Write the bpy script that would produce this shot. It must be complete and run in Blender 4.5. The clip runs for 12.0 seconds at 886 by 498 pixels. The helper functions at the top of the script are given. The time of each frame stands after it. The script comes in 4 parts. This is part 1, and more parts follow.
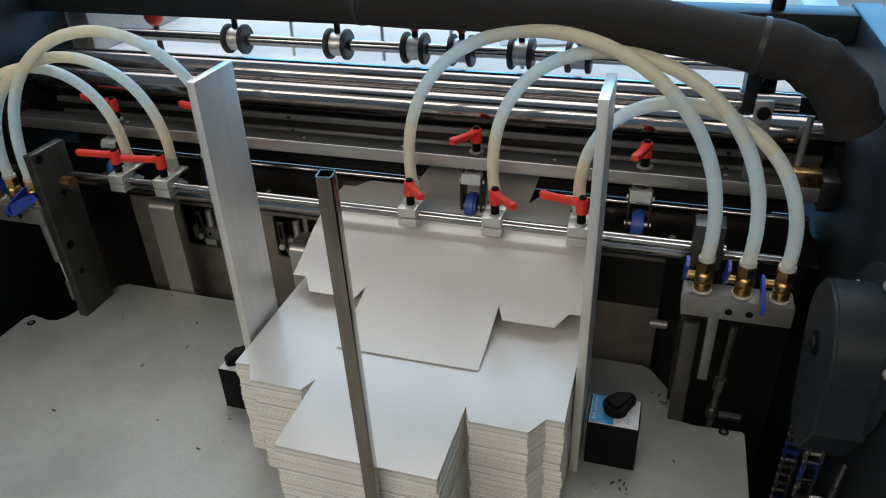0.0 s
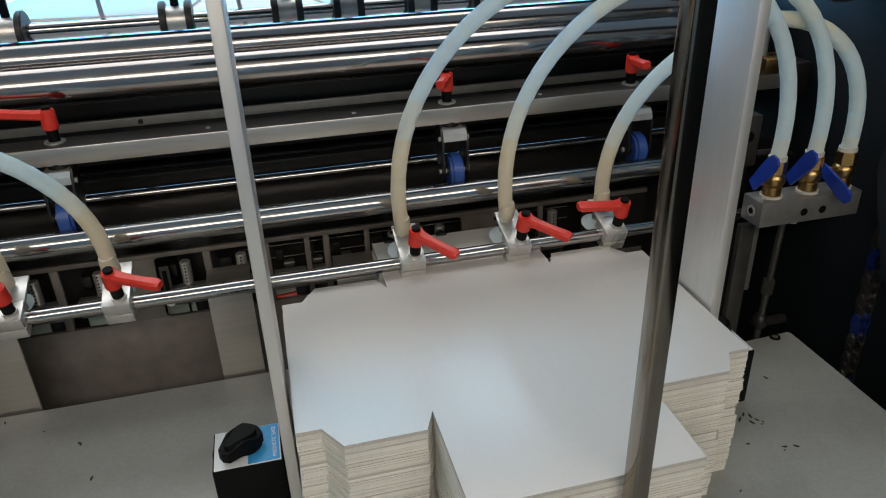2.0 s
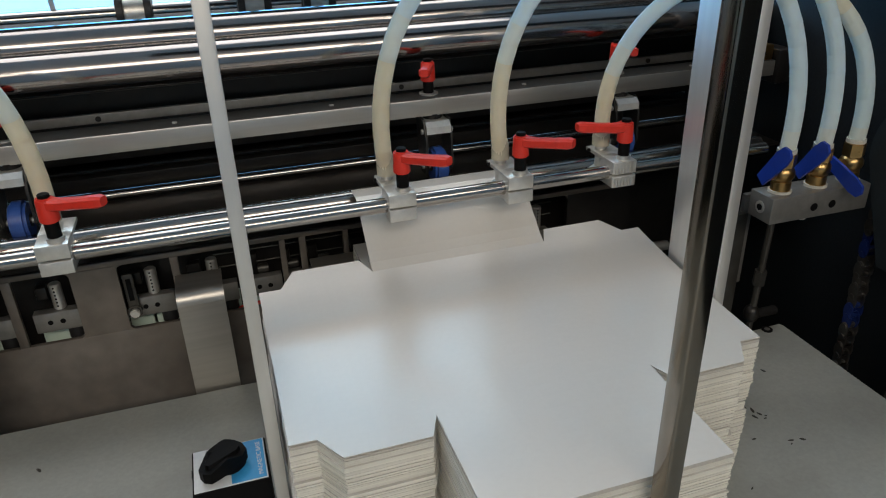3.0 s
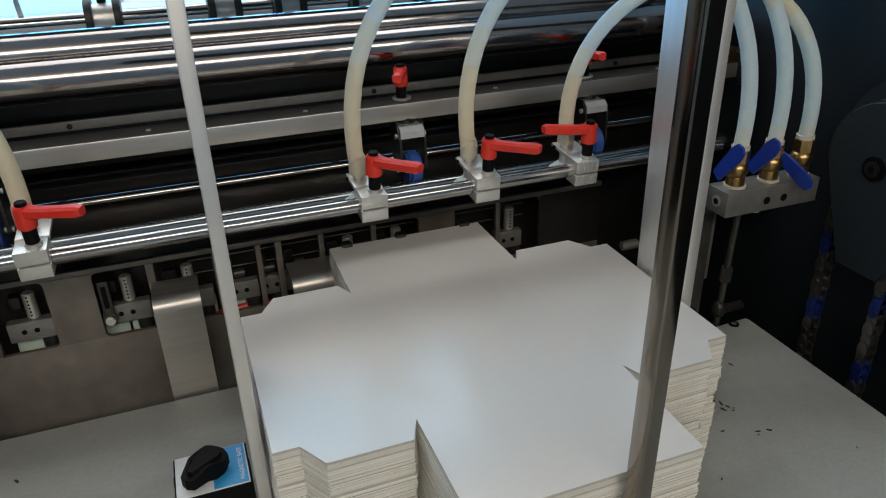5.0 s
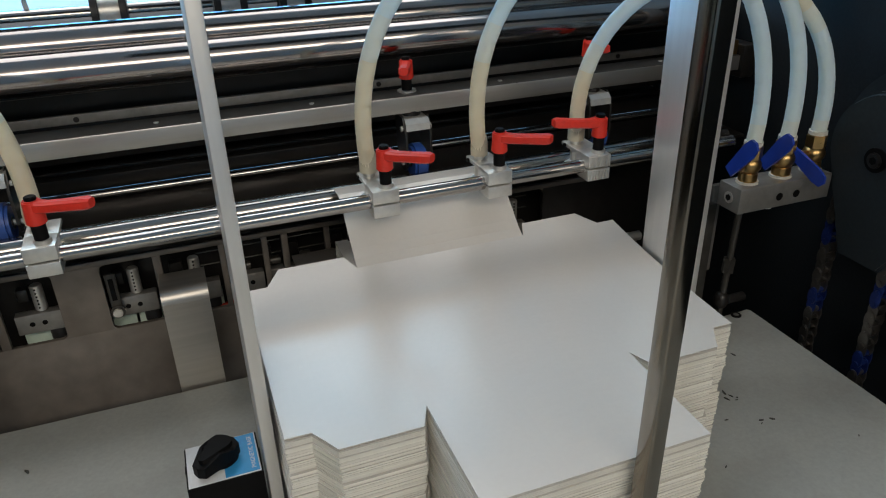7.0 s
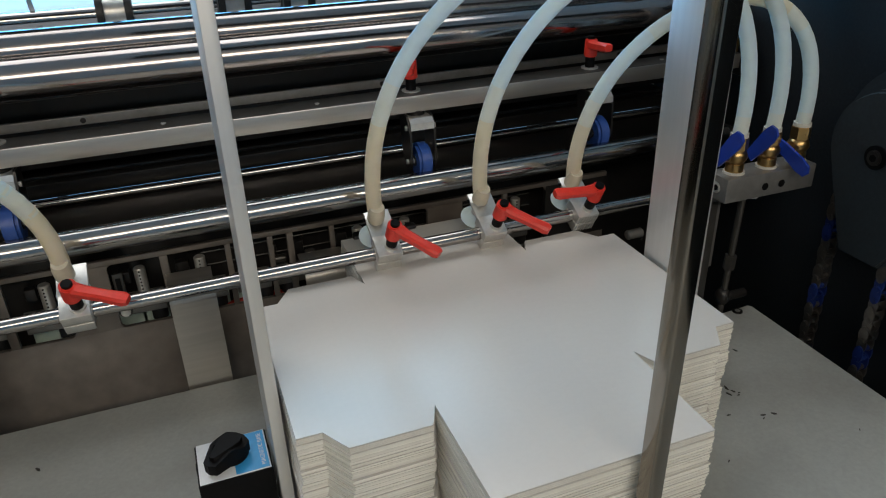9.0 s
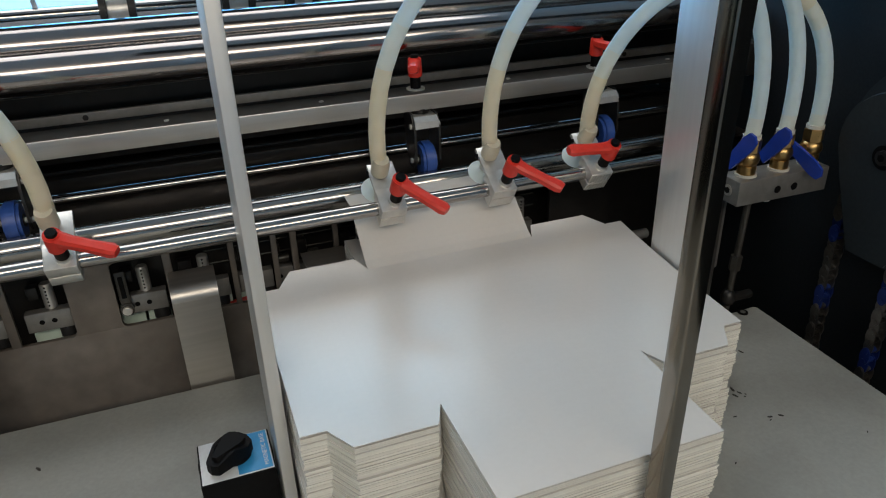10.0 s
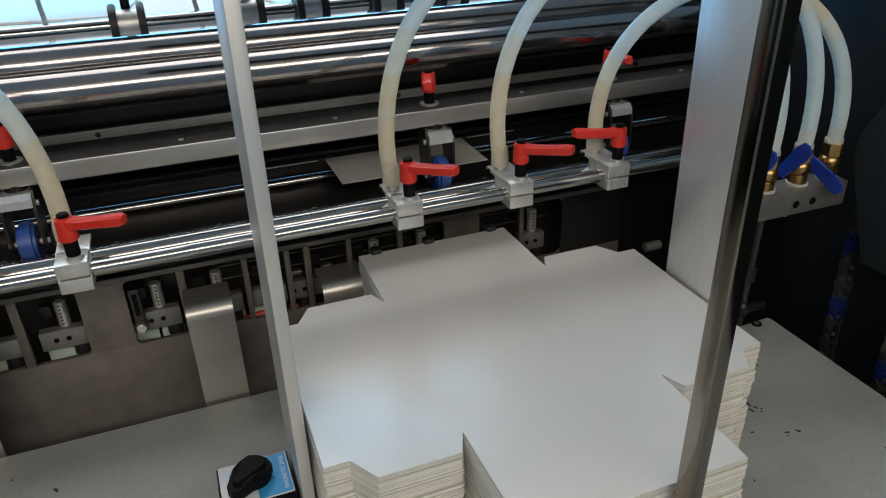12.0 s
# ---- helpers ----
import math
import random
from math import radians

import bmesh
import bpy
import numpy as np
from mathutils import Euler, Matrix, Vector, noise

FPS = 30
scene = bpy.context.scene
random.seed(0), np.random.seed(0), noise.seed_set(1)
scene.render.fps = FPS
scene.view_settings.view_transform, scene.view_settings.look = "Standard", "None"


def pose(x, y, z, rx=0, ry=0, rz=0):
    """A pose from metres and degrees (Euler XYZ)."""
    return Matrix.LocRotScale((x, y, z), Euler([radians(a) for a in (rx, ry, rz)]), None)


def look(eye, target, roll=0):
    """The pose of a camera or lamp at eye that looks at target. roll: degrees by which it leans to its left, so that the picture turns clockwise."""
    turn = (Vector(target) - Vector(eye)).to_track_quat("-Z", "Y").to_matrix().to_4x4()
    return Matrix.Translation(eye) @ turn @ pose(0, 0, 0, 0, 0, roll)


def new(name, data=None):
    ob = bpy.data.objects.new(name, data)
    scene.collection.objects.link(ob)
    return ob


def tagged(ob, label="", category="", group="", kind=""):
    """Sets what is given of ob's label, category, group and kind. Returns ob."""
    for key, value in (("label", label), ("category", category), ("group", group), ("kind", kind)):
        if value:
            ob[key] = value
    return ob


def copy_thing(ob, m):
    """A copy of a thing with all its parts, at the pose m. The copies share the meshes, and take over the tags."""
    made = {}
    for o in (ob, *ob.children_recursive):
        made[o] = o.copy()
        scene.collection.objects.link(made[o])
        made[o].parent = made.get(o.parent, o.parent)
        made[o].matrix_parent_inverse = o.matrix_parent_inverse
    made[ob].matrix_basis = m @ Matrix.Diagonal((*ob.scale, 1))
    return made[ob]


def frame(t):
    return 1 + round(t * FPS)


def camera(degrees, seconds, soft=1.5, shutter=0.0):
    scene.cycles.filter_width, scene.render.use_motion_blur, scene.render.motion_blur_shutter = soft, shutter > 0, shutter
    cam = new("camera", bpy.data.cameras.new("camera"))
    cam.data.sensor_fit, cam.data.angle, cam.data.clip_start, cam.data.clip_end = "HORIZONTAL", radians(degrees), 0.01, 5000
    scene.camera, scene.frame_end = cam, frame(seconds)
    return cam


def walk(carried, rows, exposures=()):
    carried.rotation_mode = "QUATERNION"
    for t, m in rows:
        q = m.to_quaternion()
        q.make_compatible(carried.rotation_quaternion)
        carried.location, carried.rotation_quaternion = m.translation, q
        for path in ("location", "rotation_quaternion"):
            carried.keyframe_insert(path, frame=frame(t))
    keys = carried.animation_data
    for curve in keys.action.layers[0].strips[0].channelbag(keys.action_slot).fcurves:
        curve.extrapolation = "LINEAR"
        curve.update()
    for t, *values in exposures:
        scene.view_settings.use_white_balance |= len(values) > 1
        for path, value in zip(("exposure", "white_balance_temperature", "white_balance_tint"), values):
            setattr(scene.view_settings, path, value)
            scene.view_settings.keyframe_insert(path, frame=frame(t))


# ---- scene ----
cam = camera(62.6, 12.0, soft=1.1)
PATH = [
    (0, (0.033, 0.042, 0.673), (-0.49, 1.668, -0.368), -2.3),
    (0.5, (-0.1, 0.068, 0.629), (-0.293, 1.775, -0.394), -2.0),
    (1, (-0.233, 0.085, 0.581), (-0.279, 1.819, -0.414), -1.6),
    (1.5, (-0.334, 0.115, 0.532), (-0.151, 1.864, -0.421), -1.8),
    (2, (-0.386, 0.158, 0.498), (0.021, 1.887, -0.422), -2.0),
    (2.5, (-0.403, 0.189, 0.486), (0.084, 1.904, -0.422), -1.9),
    (3, (-0.411, 0.196, 0.469), (0.12, 1.902, -0.428), -1.7),
    (5, (-0.417, 0.19, 0.479), (0.187, 1.868, -0.427), -1.5),
    (5.5, (-0.416, 0.192, 0.475), (0.191, 1.868, -0.431), -1.5),
    (6, (-0.421, 0.194, 0.473), (0.193, 1.867, -0.436), -1.5),
    (6.5, (-0.424, 0.19, 0.476), (0.186, 1.861, -0.439), -1.4),
    (7, (-0.428, 0.187, 0.478), (0.182, 1.857, -0.439), -1.5),
    (9, (-0.436, 0.184, 0.483), (0.176, 1.848, -0.442), -1.7),
    (9.5, (-0.438, 0.187, 0.479), (0.174, 1.853, -0.442), -1.7),
    (10, (-0.439, 0.189, 0.478), (0.174, 1.856, -0.442), -1.5),
    (10.5, (-0.44, 0.194, 0.482), (0.169, 1.859, -0.445), -1.7),
    (11, (-0.442, 0.2, 0.477), (0.171, 1.863, -0.451), -1.6),
    (11.5, (-0.443, 0.209, 0.473), (0.171, 1.872, -0.453), -1.6),
    (12, (-0.449, 0.206, 0.497), (0.162, 1.866, -0.436), -1.8),
]
walk(cam, [(t, look(eye, target, roll)) for t, eye, target, roll in PATH])
# ---------------------------------------------------------------- light
scene.view_settings.exposure = 0.0
world = bpy.data.worlds.new("hall_sky")
scene.world = world
world.use_nodes = True
wn = world.node_tree.nodes
sky = wn.new("ShaderNodeTexSky")
sky.sky_type = "NISHITA"
sky.sun_disc = False
sky.sun_elevation = radians(40)
sky.sun_rotation = radians(20)
wn["Background"].inputs["Strength"].default_value = 0.10
world.node_tree.links.new(sky.outputs[0], wn["Background"].inputs[0])


def area(name, m, sx, sy, power, colour):
    lamp = bpy.data.lights.new(name, "AREA")
    lamp.shape, lamp.size, lamp.size_y, lamp.energy, lamp.color = "RECTANGLE", sx, sy, power, colour
    ob = new(name, lamp)
    ob.matrix_world = m
    return ob


area("window_light", look((-0.6, 4.9, 1.33), (-0.6, 0.8, 0.95)), 5.0, 1.85, 138, (0.03, 0.46, 1.0))
area("skylight", look((-0.9, 2.08, 2.40), (-0.9, 2.08, 0)), 3.4, 1.6, 48, (1.0, 0.97, 0.93))
area("skylight", look((-0.9, 3.24, 2.40), (-0.9, 3.24, 0)), 3.4, 0.60, 38, (0.48, 0.78, 1.0))
area("tube_light", look((-0.8, -2.3, 2.25), (-0.4, 0.7, 0.1)), 4.0, 0.9, 84, (1.0, 0.89, 0.74))


# ---------------------------------------------------------------- materials
def mat(name, colour, rough=0.5, metal=0.0, var=0.15, scale=60.0, bump=0.0, stretch=(1, 1, 1), rvar=0.1, dirt=None, dirt_scale=4.0,
        dirt_amount=0.0, spec=0.5, random_shade=0.0, coat=0.0, sss=0.0):
    m = bpy.data.materials.new(name)
    m.use_nodes = True
    n, l = m.node_tree.nodes, m.node_tree.links
    b = n["Principled BSDF"]
    tc = n.new("ShaderNodeTexCoord")
    mp = n.new("ShaderNodeMapping")
    mp.inputs["Scale"].default_value = stretch
    l.new(tc.outputs["Object"], mp.inputs[0])
    fine = n.new("ShaderNodeTexNoise")
    fine.inputs["Scale"].default_value, fine.inputs["Detail"].default_value = scale, 6
    l.new(mp.outputs[0], fine.inputs["Vector"])
    ramp = n.new("ShaderNodeMapRange")
    ramp.inputs[1].default_value, ramp.inputs[2].default_value = 0.3, 0.7
    ramp.inputs[3].default_value, ramp.inputs[4].default_value = 1 - var, 1 + var
    l.new(fine.outputs[0], ramp.inputs[0])
    mul = n.new("ShaderNodeMix")
    mul.data_type, mul.blend_type = "RGBA", "MULTIPLY"
    mul.inputs[0].default_value = 1
    mul.inputs[6].default_value = (*colour, 1)
    l.new(ramp.outputs[0], mul.inputs[7])
    out = mul.outputs[2]
    big = n.new("ShaderNodeTexNoise")
    big.inputs["Scale"].default_value, big.inputs["Detail"].default_value = dirt_scale, 4
    l.new(tc.outputs["Object"], big.inputs["Vector"])
    if dirt:
        dr = n.new("ShaderNodeMapRange")
        dr.inputs[1].default_value, dr.inputs[2].default_value = 0.45, 0.75
        dr.inputs[3].default_value, dr.inputs[4].default_value = 0, dirt_amount
        l.new(big.outputs[0], dr.inputs[0])
        mix = n.new("ShaderNodeMix")
        mix.data_type = "RGBA"
        mix.inputs[7].default_value = (*dirt, 1)
        l.new(dr.outputs[0], mix.inputs[0])
        l.new(out, mix.inputs[6])
        out = mix.outputs[2]
    if random_shade:
        oi = n.new("ShaderNodeObjectInfo")
        rr = n.new("ShaderNodeMapRange")
        rr.inputs[3].default_value, rr.inputs[4].default_value = 1 - random_shade, 1 + random_shade * 0.3
        l.new(oi.outputs["Random"], rr.inputs[0])
        m2 = n.new("ShaderNodeMix")
        m2.data_type, m2.blend_type = "RGBA", "MULTIPLY"
        m2.inputs[0].default_value = 1
        l.new(out, m2.inputs[6])
        l.new(rr.outputs[0], m2.inputs[7])
        out = m2.outputs[2]
    l.new(out, b.inputs["Base Color"])
    rm = n.new("ShaderNodeMapRange")
    rm.inputs[3].default_value, rm.inputs[4].default_value = max(0.02, rough - rvar), min(1, rough + rvar)
    l.new(big.outputs[0], rm.inputs[0])
    l.new(rm.outputs[0], b.inputs["Roughness"])
    b.inputs["Metallic"].default_value = metal
    b.inputs["Specular IOR Level"].default_value = spec
    b.inputs["Coat Weight"].default_value = coat
    if sss:
        b.inputs["Subsurface Weight"].default_value = sss
        b.inputs["Subsurface Radius"].default_value = (0.006, 0.006, 0.005)
    if bump:
        bp = n.new("ShaderNodeBump")
        bp.inputs["Strength"].default_value, bp.inputs["Distance"].default_value = bump, 0.001
        l.new(fine.outputs[0], bp.inputs["Height"])
        l.new(bp.outputs[0], b.inputs["Normal"])
    return m


CHROME = mat("chrome", (0.38, 0.36, 0.345), 0.15, 1.0, 0.10, 90, 0.02, (0.05, 1, 1), 0.06, (0.35, 0.30, 0.26), 9, 0.25)
ROLLER = mat("roller_steel", (0.34, 0.31, 0.30), 0.15, 1.0, 0.16, 110, 0.03, (0.02, 1, 1), 0.04, (0.26, 0.23, 0.21), 7, 0.35)
ALU = mat("brushed_aluminium", (0.72, 0.71, 0.69), 0.38, 0.65, 0.04, 140, 0.04, (1, 1, 0.06), 0.08, (0.50, 0.48, 0.45), 12, 0.3)
ALUBAR = mat("aluminium_bar", (0.46, 0.44, 0.41), 0.36, 0.85, 0.08, 140, 0.08, (0.05, 1, 1), 0.08, (0.40, 0.37, 0.33), 10, 0.4)
BLOCK = mat("machined_block", (0.62, 0.61, 0.58), 0.36, 0.7, 0.06, 200, 0.05, (1, 1, 1), 0.08)
TUBESTEEL = mat("raw_steel_tube", (0.30, 0.27, 0.235), 0.14, 1.0, 0.22, 50, 0.06, (1, 1, 0.08), 0.10, (0.20, 0.16, 0.12), 14, 0.5)
PLATE = mat("stained_steel_plate", (0.195, 0.172, 0.150), 0.48, 0.45, 0.16, 45, 0.06, (1, 1, 1), 0.12, (0.105, 0.088, 0.074), 9, 0.8)
TABLE = mat("grey_table_steel", (0.365, 0.375, 0.350), 0.50, 0.2, 0.06, 260, 0.05, (1, 1, 1), 0.10, (0.24, 0.235, 0.215), 7, 0.75)
BLACK = mat("black_paint", (0.0095, 0.0120, 0.0145), 0.45, 0.0, 0.25, 300, 0.10, (1, 1, 1), 0.08, (0.014, 0.0165, 0.019), 6, 0.4, spec=0.22)
DARK = mat("dark_iron", (0.018, 0.017, 0.0165), 0.36, 0.4, 0.2, 80, 0.05, (1, 1, 1), 0.12, (0.035, 0.030, 0.027), 12, 0.5)
BASEBLACK = mat("black_cast_base", (0.0035, 0.0035, 0.004), 0.55, 0.0, 0.2, 200, 0.05, spec=0.12)
GREYSTEEL = mat("grey_milled_steel", (0.25, 0.245, 0.235), 0.40, 0.6, 0.08, 160, 0.06, dirt=(0.15, 0.145, 0.135), dirt_scale=30, dirt_amount=0.5)
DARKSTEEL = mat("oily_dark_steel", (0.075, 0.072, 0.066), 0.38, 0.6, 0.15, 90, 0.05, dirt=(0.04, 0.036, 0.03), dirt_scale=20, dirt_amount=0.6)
CHAIN = mat("greasy_chain_steel", (0.17, 0.16, 0.15), 0.3, 0.9, 0.2, 120, 0.05)
CHAINBLUE = mat("blue_marked_steel", (0.012, 0.03, 0.16), 0.35, 0.4, 0.2, 120, 0.05)
GUARD = mat("dark_grey_enamel", (0.020, 0.026, 0.031), 0.42, 0.0, 0.12, 250, 0.08, spec=0.3)
RED = mat("red_plastic", (0.66, 0.035, 0.02), 0.38, 0.0, 0.07, 200, 0.04, rvar=0.05)
BLUE = mat("blue_wheel", (0.025, 0.075, 0.30), 0.42, 0.0, 0.12, 120, 0.04)
BLUEGRIP = mat("blue_grip", (0.012, 0.045, 0.34), 0.35, 0.0, 0.10, 120, 0.03)
BRASS = mat("brass", (0.42, 0.27, 0.11), 0.32, 1.0, 0.14, 90, 0.06, dirt=(0.30, 0.18, 0.07), dirt_scale=40, dirt_amount=0.5)
TAPE = mat("thread_tape", (0.52, 0.50, 0.44), 0.7, 0.0, 0.1, 300, 0.2)
HOSEEND = mat("yellowed_hose", (0.58, 0.53, 0.41), 0.4, 0.0, 0.08, 60, 0.0, sss=0.4)


def hose_mat(name, colour, through_colour):
    """Milky plastic that lets some light through."""
    m = mat(name, colour, 0.32, 0.0, 0.04, 60, 0.0, rvar=0.06, sss=0.6)
    n, l = m.node_tree.nodes, m.node_tree.links
    glow, blend = n.new("ShaderNodeBsdfTranslucent"), n.new("ShaderNodeMixShader")
    glow.inputs["Color"].default_value = (*through_colour, 1)
    blend.inputs[0].default_value = 0.5
    l.new(n["Principled BSDF"].outputs[0], blend.inputs[1])
    l.new(glow.outputs[0], blend.inputs[2])
    l.new(blend.outputs[0], n["Material Output"].inputs["Surface"])
    return m


# blue light from behind is put into HOSE's colour, and half of it into HOSEMID
HOSE = hose_mat("milky_hose", (0.78, 0.87, 0.88), (0.88, 0.96, 0.98))
HOSEMID = hose_mat("milky_hose_half_blue", (0.82, 0.84, 0.79), (0.93, 0.95, 0.90))
HOSECREAM = hose_mat("milky_hose_yellowed", (0.84, 0.79, 0.66), (0.95, 0.90, 0.76))
FOAM = mat("black_foam", (0.012, 0.0105, 0.010), 0.85, 0.0, 0.25, 400, 0.35)
RUBBER = mat("black_rubber", (0.016, 0.016, 0.017), 0.5, 0.0, 0.2, 200, 0.05)
PAPER = mat("white_board", (0.57, 0.545, 0.508), 0.25, 0.0, 0.012, 240, 0.02, rvar=0.05, dirt=(0.54, 0.515, 0.482), dirt_scale=5, dirt_amount=0.8, spec=0.75)
EDGE = mat("cut_board_edge", (0.78, 0.765, 0.70), 0.8, 0.0, 0.08, 400, 0.2, (0.2, 0.2, 6), dirt=(0.64, 0.61, 0.54), dirt_scale=30, dirt_amount=0.4, random_shade=0.14)
WHITE = mat("white_panel", (0.80, 0.81, 0.82), 0.75, 0.0, 0.04, 30, 0.0, spec=0.1, dirt=(0.66, 0.68, 0.70), dirt_scale=2, dirt_amount=0.5)
GREENW = mat("pale_green_strip", (0.55, 0.68, 0.60), 0.4, 0.0, 0.08, 60)
LABELBLUE = mat("blue_label", (0.04, 0.30, 0.62), 0.35, 0.0, 0.05, 200)
LABELWHITE = mat("white_label", (0.62, 0.64, 0.66), 0.35, 0.0, 0.05, 200)
CONCRETE = mat("concrete", (0.30, 0.30, 0.29), 0.7, 0.0, 0.12, 20, 0.1, dirt=(0.2, 0.2, 0.19), dirt_scale=1, dirt_amount=0.5)
WALLPAINT = mat("hall_paint", (0.66, 0.65, 0.63), 0.8, 0.0, 0.05, 12, 0.05, dirt=(0.55, 0.54, 0.52), dirt_scale=0.8, dirt_amount=0.5)
CHIP = mat("dark_scrap", (0.05, 0.045, 0.04), 0.8, 0.0, 0.2, 300)


# ---------------------------------------------------------------- mesh helpers
def smooth(bm, angle=35):
    for fa in bm.faces:
        fa.smooth = True
    for e in bm.edges:
        if len(e.link_faces) == 2 and e.calc_face_angle(0) > radians(angle):
            e.smooth = False


def part(name, bm, material, parent=None, label="", m=None):
    me = bpy.data.meshes.new(name)
    smooth(bm)
    bm.to_mesh(me)
    bm.free()
    for x in material if isinstance(material, (list, tuple)) else [material]:
        me.materials.append(x)
    ob = new(name, me)
    if parent:
        ob.parent = parent
    if m is not None:
        ob.matrix_basis = m
    return tagged(ob, label)


def again(ob, m, parent=None):
    o = ob.copy()
    scene.collection.objects.link(o)
    if parent:
        o.parent = parent
    o.matrix_basis = m
    return o


def box(lo, hi, bevel=0.001, bm=None):
    bm = bm or bmesh.new()
    r = bmesh.ops.create_cube(bm, size=1)
    lo, hi = Vector(lo), Vector(hi)
    for v in r["verts"]:
        v.co = Vector([(a + b) / 2 + c * (b - a) for a, b, c in zip(lo, hi, v.co)])
    if bevel:
        es = {e for v in r["verts"] for e in v.link_edges}
        bmesh.ops.bevel(bm, geom=list(es), offset=bevel, segments=2, affect="EDGES", profile=0.5)
    return bm


def cyl(a, b, r, seg=24, bm=None, r2=None, bevel=0.0):
    bm = bm or bmesh.new()
    a, b = Vector(a), Vector(b)
    q = (b - a).to_track_quat("Z", "Y").to_matrix().to_4x4()
    res = bmesh.ops.create_cone(bm, cap_ends=True, segments=seg, radius1=r, radius2=r if r2 is None else r2, depth=(b - a).length,
                                matrix=Matrix.Translation((a + b) / 2) @ q)
    if bevel:
        es = {e for v in res["verts"] for e in v.link_edges if any(len(fa.verts) > 4 for fa in e.link_faces)}
        bmesh.ops.bevel(bm, geom=list(es), offset=bevel, segments=2, affect="EDGES")
    return bm


def ball(c, r, bm=None, s=(1, 1, 1)):
    bm = bm or bmesh.new()
    bmesh.ops.create_uvsphere(bm, u_segments=16, v_segments=10, radius=r, matrix=Matrix.Translation(c) @ Matrix.Diagonal((*s, 1)))
    return bm


def prism(points, z0, z1, bevel=0.0, bm=None, m=None):
    """An outline in x, y raised from z0 to z1."""
    bm = bm or bmesh.new()
    low = [bm.verts.new((x, y, z0)) for x, y in points]
    fa = bm.faces.new(low)
    r = bmesh.ops.extrude_face_region(bm, geom=[fa])
    top = [v for v in r["geom"] if isinstance(v, bmesh.types.BMVert)]
    for v in top:
        v.co.z = z1
    if bevel:
        es = [e for v in top for e in v.link_edges if all(w in top for w in e.verts)]
        bmesh.ops.bevel(bm, geom=list(set(es)), offset=bevel, segments=2, affect="EDGES")
    bmesh.ops.recalc_face_normals(bm, faces=bm.faces)
    if m is not None:
        bmesh.ops.transform(bm, matrix=m, verts=low + top)
    return bm


def sweep(points, r, seg=14, bm=None, caps=True):
    """A round bar along a line of points; r may be one number for each point."""
    bm = bm or bmesh.new()
    pts = [Vector(p) for p in points]
    rs = r if isinstance(r, (list, tuple)) else [r] * len(pts)
    rings, up = [], Vector((0.13, 0.21, 0.97))
    for i, p in enumerate(pts):
        d = (pts[min(i + 1, len(pts) - 1)] - pts[max(i - 1, 0)]).normalized()
        u = d.cross(up).normalized() if abs(d.dot(up)) < 0.98 else d.cross(Vector((1, 0, 0))).normalized()
        v = d.cross(u).normalized()
        rings.append([bm.verts.new(p + (u * math.cos(k * math.tau / seg) + v * math.sin(k * math.tau / seg)) * rs[i]) for k in range(seg)])
    for a, b in zip(rings, rings[1:]):
        for k in range(seg):
            bm.faces.new((a[k], a[(k + 1) % seg], b[(k + 1) % seg], b[k]))
    if caps:
        bm.faces.new(rings[0][::-1])
        bm.faces.new(rings[-1])
    bmesh.ops.recalc_face_normals(bm, faces=bm.faces)
    return bm


def spline(ps, n=24):
    ps = [Vector(p) for p in ps]
    ps = [2 * ps[0] - ps[1]] + ps + [2 * ps[-1] - ps[-2]]
    out = []
    for i in range(1, len(ps) - 2):
        for k in range(n):
            t = k / n
            p0, p1, p2, p3 = ps[i - 1:i + 3]
            out.append(0.5 * (2 * p1 + (p2 - p0) * t + (2 * p0 - 5 * p1 + 4 * p2 - p3) * t * t + (3 * p1 - p0 - 3 * p2 + p3) * t ** 3))
    return out + [ps[-2]]


def thing(name, label, category, group="", kind="", at=(0, 0, 0)):
    ob = new(name)
    ob.location = at
    ob.empty_display_size = 0.02
    return tagged(ob, label, category, group, kind)


# ---------------------------------------------------------------- hall
def hall():
    lo, hi, fl, ce = (-5, -4), (4, 5), -0.85, 2.45
    tagged(part("floor", box((lo[0], lo[1], fl - 0.1), (hi[0], hi[1], fl), 0), CONCRETE), "grey concrete factory floor", "floor", kind="structure")
    tagged(part("ceiling", box((lo[0], lo[1], ce), (hi[0], hi[1], ce + 0.1), 0), WALLPAINT), "pale painted factory ceiling", "ceiling", kind="structure")
    for n, a, b in (("wall_west", (lo[0] - 0.15, lo[1], fl), (lo[0], hi[1], ce)), ("wall_east", (hi[0], lo[1], fl), (hi[0] + 0.15, hi[1], ce)),
                    ("wall_south", (lo[0], lo[1] - 0.15, fl), (hi[0], lo[1], ce))):
        tagged(part(n, box(a, b, 0), WALLPAINT), "pale painted factory wall", "wall", kind="structure")
    w = bmesh.new()
    for a, b in (((-5, 5, fl), (4, 5.15, 0.38)), ((-5, 5, 2.3), (4, 5.15, ce)), ((-5, 5, 0.38), (-3.2, 5.15, 2.3)), ((2.0, 5, 0.38), (4, 5.15, 2.3))):
        box(a, b, 0, w)
    tagged(part("wall_north", w, WALLPAINT), "pale painted factory wall with a long window", "wall", kind="structure")
    fr = bmesh.new()
    for k in range(5):
        x = -3.2 + 5.2 * k / 4
        box((x - 0.03, 5.04, 0.38), (x + 0.03, 5.10, 2.3), 0.004, fr)
    tagged(part("window_1", fr, WHITE), "white window frame in the far wall", "window", kind="structure")


hall()

# ---------------------------------------------------------------- machine bed and sides
TX0, TX1 = -0.902, 0.183
TZ = -0.006


